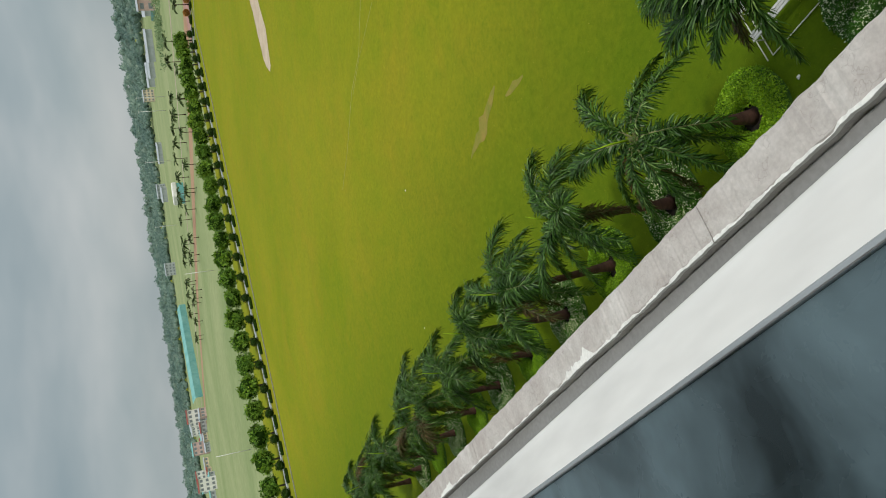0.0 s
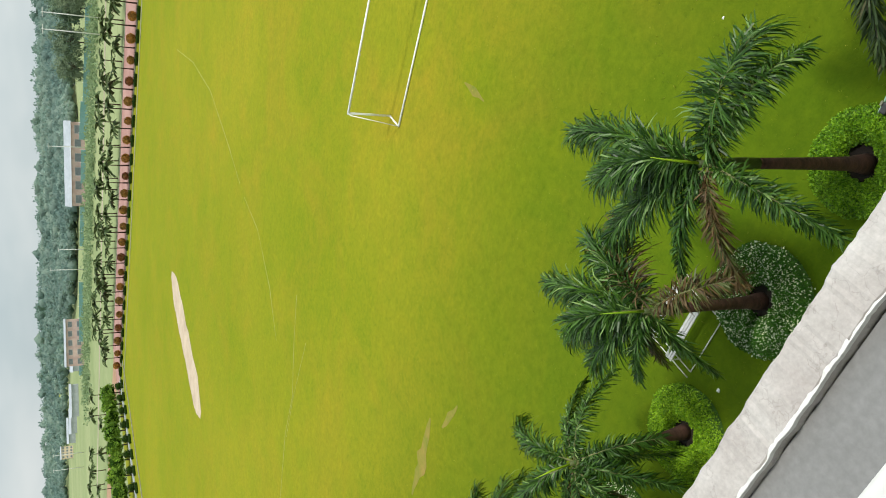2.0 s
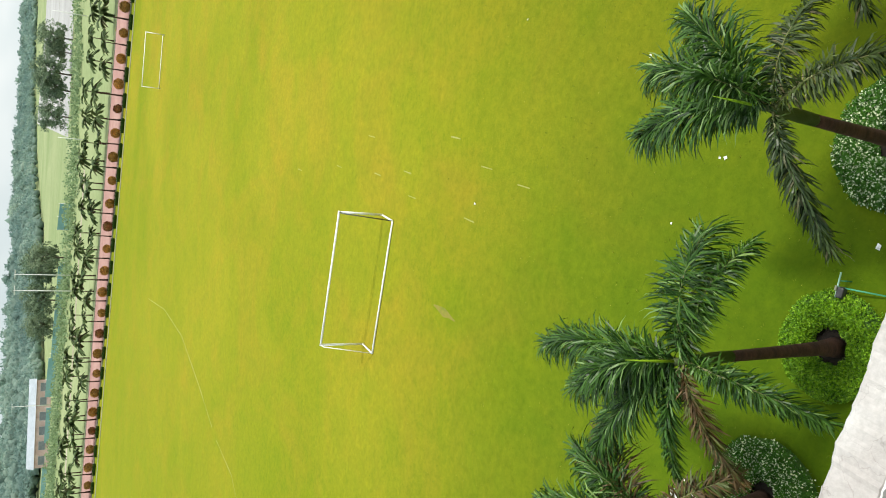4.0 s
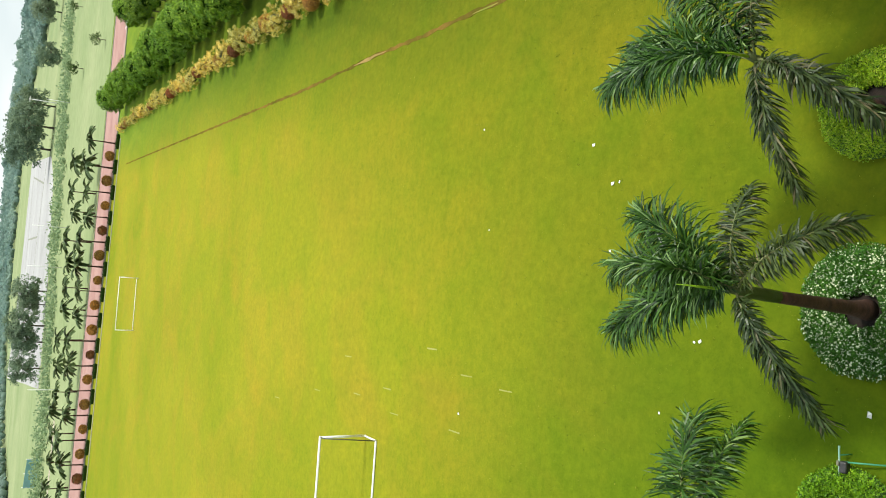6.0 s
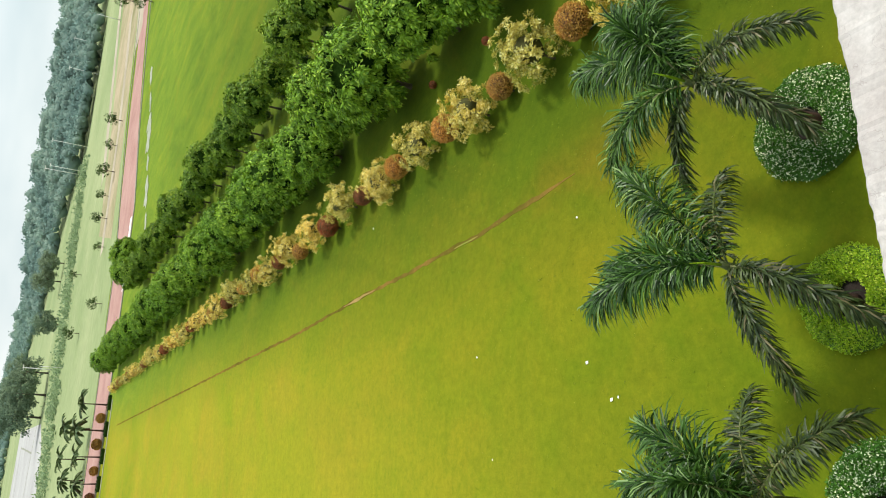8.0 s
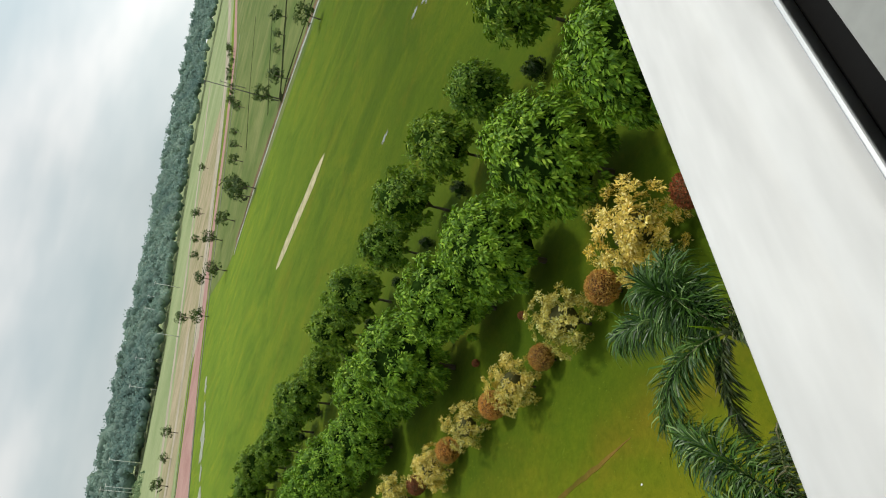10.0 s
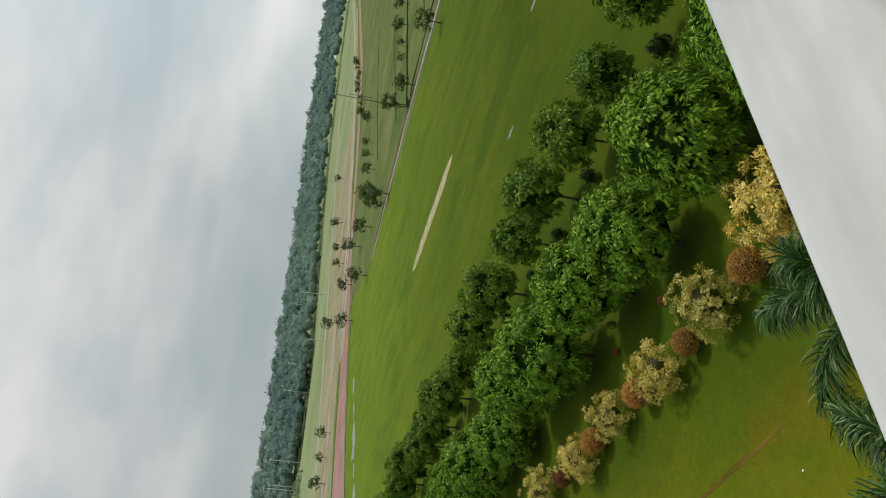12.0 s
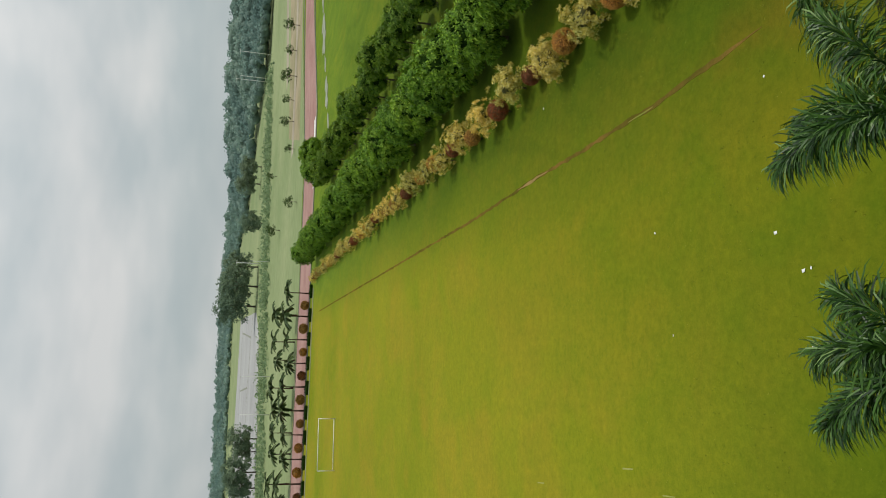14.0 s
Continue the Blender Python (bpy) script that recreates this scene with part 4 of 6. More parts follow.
# ---- royal palms along the building, each in a clipped ring bed ----
def frond_mesh(name, tip, rng, material, arch=0.32, leaf=0.85, dens=34, width=0.036, hang=1.0):
    """One feather leaf from the origin to tip: arched rachis, long loose leaflets that hang from both sides."""
    tip = np.array(tip, float)
    length = np.linalg.norm(tip)
    ctrl = tip * 0.45 + np.array([0.13 * length, -0.03 * length, arch * length])
    end = tip + np.array([-0.10 * (hang - 1.0) * length, 0, (-0.14 - 0.22 * (hang - 1.0)) * length])
    t = np.linspace(0.08, 1.0, int(dens * length))
    def at(u):
        u = u[:, None]
        return 2 * u * (1 - u) * ctrl + u * u * end
    p, d = at(t), unit(at(t + 0.01) - at(t - 0.01))
    side = unit(np.cross(d, [0, 0, 1.0]))
    up = np.cross(side, d)
    pos, ax, nor, ln = [], [], [], []
    for s in (-1, 1):
        for lay in (0, 1, 2):
            k = len(t)
            taper = np.clip(0.42 + 1.3 * t, 0, 1) * (1 - 0.30 * np.clip(t - 0.55, 0, 1) ** 1.2 * 2)
            lift = (-0.35, 0.12, 0.5)[lay]
            a = side * s * (0.9, 0.85, 0.55)[lay] + d * (0.30 + 0.70 * t[:, None] ** 2) + up * lift + rng.normal(0, 0.22, (k, 3))
            a += WIND * rng.uniform(0.4, 1.4, (k, 1))
            pos.append(p)
            ax.append(a)
            nor.append(up + rng.normal(0, 0.45, (k, 3)))
            ln.append(leaf * taper * rng.uniform(0.65, 1.15, k) * (1.0, 1.0, 0.8)[lay])
    pos, ax, nor, ln = np.concatenate(pos), unit(np.concatenate(ax)), np.concatenate(nor), np.concatenate(ln)
    keep = rng.uniform(size=len(pos)) < 0.86
    pos, ax, nor, ln = pos[keep], ax[keep], nor[keep], ln[keep]
    # each leaflet is a bent strip: a rising part, a level part and a hanging end
    n = len(pos)
    sd = unit(np.cross(nor, ax))
    w = width * rng.uniform(0.7, 1.25, (n, 1))
    l1 = ln[:, None]
    mid = pos + ax * l1 * 0.42
    b1 = unit(ax + np.array([0, 0, -0.30 * hang]) + WIND * 0.6 + rng.normal(0, 0.10, (n, 3)))
    mid2 = mid + b1 * l1 * 0.33
    b2 = unit(b1 + np.array([0, 0, -0.62 * hang]) + WIND * 0.7 + rng.normal(0, 0.15, (n, 3)))
    fin = mid2 + b2 * l1 * 0.30
    v = np.stack([pos - sd * w * 0.3, pos + sd * w * 0.3, mid + sd * w * 0.5, mid - sd * w * 0.5, mid2 + sd * w * 0.4, mid2 - sd * w * 0.4, fin], 1).reshape(-1, 3)
    i = np.arange(n)[:, None] * 7
    faces = []
    for q in ([0, 1, 2, 3], [3, 2, 4, 5]):
        faces += [tuple(r) for r in (i + q).tolist()]
    faces += [tuple(r) for r in (i + [5, 4, 6]).tolist()]
    nl = len(faces)
    rv, rf = tube_arrays([tuple(q) for q in at(np.linspace(0, 1, 9))], list(np.linspace(0.034, 0.007, 9)), 5, len(v))
    me = bpy.data.meshes.new(name)
    me.from_pydata(v.tolist() + [tuple(q) for q in rv], [], faces + rf)
    me.materials.append(material)
    me.materials.append(M_RACHIS)
    me.polygons.foreach_set("material_index", [0] * nl + [1] * len(rf))
    return me


WIND = np.array([-0.46, 0.07, -0.08])


def palm(base, crown, tips, seed, dry=(), spears=1, leaf=1.0, aged=False, hang=1.0):
    rng = np.random.default_rng(seed)
    ob = thing("palm_tree", "ornamental feather palm with a brown trunk, fronds blown by wind", "palm", "palms along the building", at=(base[0], base[1], 0))
    c = np.array([crown[0] - base[0], crown[1] - base[1], crown[2]])
    pts = [(0, 0, 0), (c[0] * 0.02, c[1] * 0.02, 0.25), (c[0] * 0.08, c[1] * 0.08, 0.7), (c[0] * 0.3, c[1] * 0.3, c[2] * 0.35), (c[0] * 0.5, c[1] * 0.5, c[2] * 0.55), (c[0] * 0.66, c[1] * 0.66, c[2] * 0.70)]
    part("trunk", tube("trunk", pts, [0.26, 0.22, 0.165, 0.140, 0.128, 0.12], M_PALMTRUNK, 12), M_PALMTRUNK, ob, "ringed reddish-brown trunk")
    part("crownshaft", tube("crownshaft", [tuple(c * 0.698 * np.array([0.95, 0.95, 1])), tuple(c * 0.80), tuple(c * 0.92), tuple(c * 1.02)], [0.123, 0.13, 0.105, 0.06], M_SHAFT, 10), M_SHAFT, ob, "smooth dark green crownshaft")
    for k, tip in enumerate(tips):
        mat = M_FRONDDRY if k in dry else M_FRONDOLD if aged and tip[2] < 0.12 else M_FROND
        long_ = max(0.9, float(np.linalg.norm(tip)))
        me = frond_mesh("frond", np.array(tip) * (1.14 if tip[2] > 0.3 else 1.05), rng, mat, arch=0.30 if tip[2] < 0.6 else 0.18, leaf=0.56 if long_ < 1.8 or tip[2] < 0.15 else leaf, hang=hang)
        fr = part("frond", me, mat, ob, "dry brown feather frond" if k in dry else "older grey-green feather frond" if mat is M_FRONDOLD else "")
        fr.location = tuple(c * 0.97)
    for k in range(spears):
        a = rng.uniform(0, 6.28)
        sp = tube("spear", [(0, 0, 0), (0.10 * math.cos(a), 0.10 * math.sin(a), 0.6), (0.26 * math.cos(a), 0.26 * math.sin(a), 1.15)], [0.035, 0.028, 0.006], M_HEDGELIME, 6)
        s = part("spear_leaf", sp, M_HEDGELIME, ob, "unopened yellow-green spear leaf")
        s.location = tuple(c)
    return ob


NEAR = [
    ((-0.32, 9.85), (-0.13, 9.52, 5.0), [(-1.0, 2.4, 0.7), (1.2, 1.85, 0.8), (0.25, 0.5, 1.5), (1.9, 0.11, 0.0), (1.35, -1.62, -0.4), (-2.07, -1.27, -0.6), (0.2, 2.3, 0.9)], ()),
    ((4.15, 10.15), (4.2, 9.59, 5.0), [(-0.17, 3.0, 0.9), (2.3, 2.0, 0.8), (1.93, 0.03, 0.1), (-1.28, -2.1, -0.7), (-2.25, -0.47, -0.6), (0.5, 2.6, 0.7)], ()),
    ((8.8, 10.3), (8.4, 10.05, 5.0), [(1.5, 2.9, 0.7), (1.87, 0.6, 0.9), (0.3, -2.3, -0.1), (-1.58, -1.9, -0.6), (-1.81, 1.14, -0.6), (-0.9, 2.2, 0.4), (1.46, 0.9, 1.3), (2.2, 1.6, 0.7)], ()),
    ((-5.1, 9.68), (-5.3, 9.75, 5.0), [(-1.12, 3.1, 1.0), (-2.38, 1.07, 0.7), (2.5, 0.45, 0.3), (2.55, -0.29, -0.1), (-2.5, -0.29, -0.2), (-1.92, -1.3, -0.6), (0.06, -2.5, -0.6), (-0.67, 0.95, 1.4), (-1.6, 2.0, 0.8)], (5,)),
    ((-9.5, 10.05), (-9.05, 9.55, 4.6), [(-1.1, 2.3, 1.1), (0.43, 1.9, 0.8), (-2.0, 0.48, 0.5), (1.75, -1.1, -0.3), (-1.6, -0.5, 0.1), (-1.0, 0.89, 1.3), (-2.0, 1.5, 0.6), (0.8, 2.2, 0.2), (-1.9, 0.2, -1.3), (-1.2, -0.9, -1.6)], (3, 7, 8)),
]
for i, (b, c, tips, dry) in enumerate(NEAR):
    palm(b, c, tips, 40 + i, dry, aged=i < 3)
prng = np.random.default_rng(77)
FARPALMS = [-14.38, -19.03, -23.6, -28.3, -32.9, -37.7, -42.4, -47.2, -52.0, -56.8, -61.6]
for i, x in enumerate(FARPALMS):
    tips = []
    n = 11
    a0 = prng.uniform(0, 6.28)
    for k in range(n):
        a = a0 + k * 2.4
        up = prng.uniform(-1.5, 1.1)
        r = 2.35 * math.sqrt(max(0.15, 1 - (up / 2.2) ** 2)) * prng.uniform(0.85, 1.1)
        tips.append((r * math.cos(a) - 0.35, r * math.sin(a) + 0.25, up))
    # old fronds that hang down against the trunk, on the side of the building
    tips += [(prng.uniform(-1.3, -0.5), prng.uniform(-1.0, -0.3), prng.uniform(-2.2, -1.6)), (prng.uniform(0.4, 1.3), prng.uniform(-0.9, 0.2), prng.uniform(-2.1, -1.5))]
    palm((x, 9.85), (x + prng.uniform(-0.15, 0.5), 9.85 + prng.uniform(-0.5, 0.1), prng.uniform(4.5, 5.1)), tips, 90 + i, (n - 1, n) if i % 3 != 1 else (n + 1,), leaf=0.92, hang=1.8)


def ring_bed(x, y, r_out, kind):
    """A low clipped ring of plants round a palm, open soil in the middle."""
    rng = np.random.default_rng(int((x + 80) * 10))
    label = {"flower": "round bed of white and green variegated plants round a palm", "green": "round clipped bright green ground-cover bed round a palm",
             "lime": "round clipped yellow-green bed round a palm"}[kind]
    ob = thing("ring_bed", label, "plant bed", "beds round the palms", at=(x, y, 0))
    r_in, h = 0.44, 0.34
    mid, half = (r_in + r_out) / 2, (r_out - r_in) / 2
    # body: a rounded ring
    v, f, A, B = [], [], 40, 10
    for i in range(A):
        a = 2 * math.pi * i / A
        for j in range(B):
            b = math.pi * j / (B - 1)
            k = 1 + 0.06 * noise.noise((math.cos(a) * 3 + x, math.sin(a) * 3, j * 0.5))
            r = mid + half * 0.93 * math.cos(b) * k
            v.append((r * math.cos(a), r * math.sin(a), h * 0.9 * math.sin(b) ** 0.6 * k if 0 < j < B - 1 else -0.02))
    for i in range(A):
        for j in range(B - 1):
            p, q = i * B + j, ((i + 1) % A) * B + j
            f.append((p, q, q + 1, p + 1))
    part("inner_growth", mesh_of("inner_growth", v, f, M_COREGREEN, True), M_COREGREEN, ob, "inner green growth")
    n = int(22000 * (r_out ** 2 - r_in ** 2) / 2.7)
    a, b = rng.uniform(0, 2 * math.pi, n), np.arccos(rng.uniform(-1, 1, n))
    k = 1 + 0.10 * np.sin(a * 5 + x) * np.sin(a * 3) + rng.normal(0, 0.03, n)
    rr = mid + half * np.cos(b) * k
    pos = np.stack([rr * np.cos(a), rr * np.sin(a), h * np.sin(b) ** 0.6 * k], 1)
    out = np.stack([np.cos(b) * np.cos(a), np.cos(b) * np.sin(a), np.sin(b) + 0.3], 1)
    axis = out * 0.35 + rng.normal(0, 0.75, (n, 3))
    size = {"flower": 0.062, "green": 0.062, "lime": 0.058}[kind]
    mat = {"flower": M_FLOWERLEAF, "green": M_HEDGE, "lime": M_HEDGELIME}[kind]
    part("foliage", leaf_mesh("foliage", pos, axis, out + rng.normal(0, 0.5, (n, 3)), size * rng.uniform(0.7, 1.3, n), size * 0.7, mat), mat, ob)
    sv = [(0.5 * math.cos(i * math.pi / 10), 0.5 * math.sin(i * math.pi / 10), 0.03) for i in range(20)] + [(0, 0, 0.08)]
    part("soil", mesh_of("soil", sv, [(i, (i + 1) % 20, 20) for i in range(20)], M_SOIL), M_SOIL, ob, "dark bare soil")


BEDS = [(-0.35, 9.93, 1.50, "flower"), (4.28, 10.15, 1.28, "lime"), (8.9, 10.6, 1.5, "flower"), (-5.1, 9.75, 1.31, "green"), (-9.45, 10.02, 1.52, "flower"),
        (-14.38, 9.8, 1.45, "green"), (-19.03, 9.8, 1.5, "flower"), (-23.6, 9.8, 1.55, "green"), (-28.2, 9.8, 1.6, "flower"), (-32.9, 9.8, 1.5, "green"),
        (-37.7, 9.8, 1.6, "flower"), (-42.4, 9.8, 1.5, "green"), (-47.2, 9.8, 1.6, "flower"), (-52.0, 9.8, 1.5, "green"), (-56.8, 9.8, 1.6, "flower")]
for bx, by, br, bk in BEDS:
    ring_bed(bx, by, br, bk)


# ---- rows on the right: golden shrubs with clipped balls, broad trees, small trees ----
def shrub_meshes(seed, mat, rx, rz, clumps, per, cr_, leaf, wide, uneven=0.26, droop=0.0):
    rng = np.random.default_rng(seed)
    p, a, n, l = crown_arrays(rng, rx, rz, clumps, per, cr_, leaf, 0.3, uneven=uneven, droop=droop)
    return leaf_mesh("crown", p, a, n, l, l * wide, mat)


def make_tree(name, label, cat, group, crown_me, core_me, trunk_me, z, at, scale=1.0, rz=0.0):
    ob = thing(name, label, cat, group, at=at, rz=rz)
    ob.scale = (scale,) * 3
    if trunk_me:
        part("trunk", trunk_me, None, ob)
    c = part("crown", crown_me, None, ob)
    c.location = (0, 0, z)
    if core_me:
        k = part("inner_growth", core_me, None, ob)
        k.location = (0, 0, z)
    return ob


def limbs(seed, height, spread, r, trunk_h):
    """A trunk that divides into limbs reaching into the crown."""
    rng = np.random.default_rng(seed)
    lines = [([(0, 0, -0.05), (0.02, 0.01, trunk_h * 0.5), (0.05, 0.0, trunk_h), (0.03, 0.05, height * 0.85)], [r * 1.3, r, r * 0.85, r * 0.3])]
    for k in range(6):
        a = k * 1.05 + rng.uniform(-0.3, 0.3)
        lines.append(([(0.04, 0, trunk_h * rng.uniform(0.8, 1.1)), (spread * 0.5 * math.cos(a), spread * 0.5 * math.sin(a), trunk_h + (height - trunk_h) * 0.35),
                       (spread * 0.85 * math.cos(a), spread * 0.85 * math.sin(a), trunk_h + (height - trunk_h) * rng.uniform(0.4, 0.8))], [r * 0.6, r * 0.4, r * 0.12]))
    return tubes("trunk", lines, M_BARK, 7)


YEL = [(16.3, 15.4, 1.42), (16.1, 20.7, 1.12), (15.7, 25.4, 1.0), (15.9, 30.3, 0.95), (15.5, 34.6, 0.98), (16.0, 40.1, 0.98)]
YEL += [(15.6 + 0.25 * math.sin(i * 2.1), 44.9 + i * 4.95, 0.93 - 0.012 * i + 0.09 * math.sin(i * 1.7)) for i in range(21)]
ymesh = [shrub_meshes(200 + i, M_YELLOW, 1.26, 1.22, 110, 60, 0.20, 0.10, 0.5, 0.60) for i in range(3)]
ycore = blob("inner_growth", 0.52, 0.52, M_COREGOLD, 3)
ytrunk = limbs(9, 1.6, 0.7, 0.05, 0.4)
for i, (x, y, s) in enumerate(YEL):
    make_tree("golden_shrub", "bushy golden-yellow leaved shrub in a row beside the lawn", "shrub", "golden shrubs", ymesh[i % 3], ycore, ytrunk, 1.12, (x, y, 0), s, i * 67.0)


def ball_mesh(seed, mat, r, n, leaf):
    rng = np.random.default_rng(seed)
    d = ball_dirs(n, rng)
    pos = d * r * (1 + rng.normal(0, 0.035, (n, 1))) * [1, 1, 0.95]
    return leaf_mesh("crown", pos, d * 0.35 + rng.normal(0, 0.7, (n, 3)), d + rng.normal(0, 0.4, (n, 3)), leaf * rng.uniform(0.7, 1.3, n), leaf * 0.55, mat)


obm, rbm, dbm = ball_mesh(31, M_ORANGE, 0.60, 3000, 0.09), ball_mesh(32, M_REDLEAF, 0.60, 3000, 0.09), shrub_meshes(33, M_DARKBALL, 0.72, 0.85, 46, 34, 0.2, 0.12, 0.5, 0.4)
bcore, bcored = blob("inner_growth", 0.55, 0.52, M_COREWARM, 5, 0.05), blob("inner_growth", 0.45, 0.5, M_CORE, 6, 0.1)
bstem = tube("trunk", [(0, 0, -0.03), (0, 0, 0.5)], [0.05, 0.04], M_BARK, 6)
BALLS = [(16.6, 13.2, "r"), (16.2, 18.5, "o"), (16.0, 23.5, "o"), (15.9, 27.9, "o"), (15.9, 33.1, "o"), (15.8, 37.6, "r"), (15.4, 42.6, "r"), (15.2, 48.0, "o")]
BALLS += [(15.6 + 0.2 * math.sin(i * 1.3), 52.7 + i * 4.95, "ro"[(i * 7) % 3 != 0]) for i in range(19)]
for i, (x, y, c) in enumerate(BALLS):
    make_tree("topiary_ball", "clipped ball bush with rusty orange leaves" if c == "o" else "clipped ball bush with dull red leaves", "topiary", "clipped balls between the shrubs",
              obm if c == "o" else rbm, bcore, bstem, 0.82, (x, y, 0), 1.0 - 0.008 * i + 0.1 * math.sin(i * 2.3), i * 41.0)

ameshes = [shrub_meshes(300 + i, M_LEAFA, 2.36, 2.45, 300, 50, 0.36, 0.235, 0.42, 0.30, 0.75) for i in range(4)]
# dark filler blob added so the gaps between clumps look shaded
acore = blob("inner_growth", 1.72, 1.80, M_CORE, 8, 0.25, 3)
atrunk = limbs(19, 3.6, 1.6, 0.12, 1.0)
ROWA = [12.0, 17.3, 23.0, 28.0, 33.2] + [38.2 + 4.9 * i for i in range(23)]
for i, y in enumerate(ROWA):
    make_tree("broad_tree", "dense bushy dark green broadleaf tree in a row", "tree", "broad trees in a row", ameshes[i % 4], acore, atrunk, 2.85 if i < 6 else 2.55, ((21.2 if i < 6 else 20.6) + 0.35 * math.sin(i * 2.7), y, 0), (1.03 if i < 6 else 0.97) + 0.06 * math.sin(i * 1.9), i * 73.0)

bmeshes = [shrub_meshes(400 + i, M_LEAFB, 2.02, 2.15, 170, 44, 0.38, 0.25, 0.42, 0.40, 0.7) for i in range(3)]
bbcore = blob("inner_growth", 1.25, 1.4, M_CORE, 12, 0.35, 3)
btrunk = limbs(29, 3.3, 1.2, 0.085, 1.3)
ROWB = [12.0, 17.5, 22.9, 27.0, 32.4, 37.3, 42.7] + [47.8 + 5.05 * i for i in range(16)]
for i, y in enumerate(ROWB):
    make_tree("small_tree", "young open dark green tree on a thin trunk", "tree", "small trees in a row", bmeshes[i % 3], bbcore, btrunk, 3.0 if i < 8 else 2.75, ((31.6 if i < 8 else 30.5) + 0.3 * math.sin(i * 1.7), y, 0), 0.95 + 0.1 * math.sin(i * 2.2), i * 59.0)
for i, y in enumerate(ROWB[:-1]):
    make_tree("topiary_ball", "clipped dark ball bush between young trees", "topiary", "balls between the small trees", dbm if i > 0 else rbm, bcored if i > 0 else bcore, bstem, 0.75,
              (31.0 + 0.3 * math.sin(i * 3.1), y + 2.6, 0), 0.8 + 0.12 * math.sin(i * 1.1), i * 31.0)
# low rusty growth at the feet of the broad trees
for i, y in enumerate(ROWA[2:4]):
    make_tree("low_shrub", "low dull red shrub at the foot of a broad tree", "shrub", "low shrubs under the broad trees", rbm, bcore, bstem, 0.55, (19.4 + 0.2 * math.sin(i * 2.0), y + 2.4, 0), 0.32, i * 47.0)
# the round trees at the end of the small-tree row
for i, (x, y, s) in enumerate([(36.0, 131.0, 1.15), (32.0, 127.5, 1.1), (38.0, 136.5, 0.95)]):
    make_tree("round_tree", "large rounded dark green tree at the end of a row", "tree", "", ameshes[i], acore, atrunk, 2.6, (x, y, 0), s, i * 90.0)


# ---- football goals: white posts, bar and ground frame ----
def goal(x0, x1, y, back, turn, label):
    ob = thing("football_goal", label, "goal", "football goals", at=((x0 + x1) / 2, y, 0), rz=turn)
    hw_, h, r = (x1 - x0) / 2, 2.44, 0.06
    for s in (-1, 1):
        part("post", tube("post", [(s * hw_, 0, 0), (s * hw_, 0, h)], r, M_WHITE, 10), M_WHITE, ob)
        part("ground_bar", tube("ground_bar", [(s * hw_, 0, 0.05), (s * hw_, back, 0.05)], r * 0.8, M_WHITE, 8), M_WHITE, ob)
        part("brace", tube("brace", [(s * hw_, 0, h), (s * hw_, back * 0.22, h - 0.05), (s * hw_, back, 0.06)], r * 0.45, M_WHITE if s < 0 else M_WIRE, 6), M_WHITE, ob)
    part("crossbar", tube("crossbar", [(-hw_ - r, 0, h), (hw_ + r, 0, h)], r, M_WHITE, 10), M_WHITE, ob)
    part("rear_bar", tube("rear_bar", [(-hw_, back, 0.05), (hw_, back, 0.05)], r * 0.9, M_WHITE, 8), M_WHITE, ob)


goal(-17.0, -9.78, 34.62, -1.35, 4.0, "white metal football goal without a net, standing on grass")
goal(-15.75, -8.45, 112.85, 1.2, 6.0, "white metal football goal far across the field")


# ---- white facing benches on a pipe base between the palms ----
seat = thing("garden_bench_set", "two worn white facing benches on a pipe base on grass", "bench", at=(-11.8, 12.2, 0), rz=0.0)
PIPES = [("side_pipe", (s_ * (1.0 + o_), -1.46, 0.04), (s_ * (1.0 + o_), 0.42, 0.04)) for s_ in (-1, 1) for o_ in (0.0, 0.23)]
PIPES += [("cross_pipe", (-1.0, -1.46, 0.045), (1.0, -1.46, 0.045))]
PIPES += [("upright", (s_ * 0.96, y_, 0.04), (s_ * 0.96, y_, 0.42)) for s_ in (-1, 1) for y_ in (-0.95, -0.72, 0.02, 0.25)]
for nm, a, b in PIPES:
    part(nm, tube(nm, [a, b], 0.019, M_WHITEWALL, 8), M_WHITEWALL, seat)
for y in (-0.98, -0.02):
    for k in range(3):
        part("plank", boxed(-1.0, 0.98, y + k * 0.095, y + k * 0.095 + 0.083, 0.42, 0.45, 0.006), M_WORNWHITE, seat, "worn white painted plank")

# ---- green sprayer cart beside the bed ----
cart = thing("sprayer_cart", "small green tubular sprayer cart with a dark motor on the lawn", "cart", at=(-3.78, 9.98, 0), rz=5)
part("axle_bar", tube("axle_bar", [(-0.42, 0.0, 0.30), (0.40, 0.02, 0.30)], 0.022, M_PALEGREEN, 8), M_PALEGREEN, cart, "pale worn green cross bar")
part("tongue", tube("tongue", [(0.06, 0.0, 0.30), (0.10, -0.4, 0.26), (0.16, -1.02, 0.12)], 0.018, M_GREENPAINT, 8), M_GREENPAINT, cart, "thin green tow bar")
part("motor", boxed(-0.17, 0.09, -0.20, -0.03, 0.20, 0.40, 0.04), M_WIRE, cart, "dark motor block")
part("fuel_tank", boxed(-0.02, 0.10, -0.05, 0.01, 0.38, 0.43, 0.02), M_KERB, cart, "small pale fuel tank")
part("support_leg", tube("support_leg", [(0.2, 0.02, 0.30), (0.22, -0.1, 0.0)], 0.014, M_GREENPAINT, 6), M_GREENPAINT, cart)
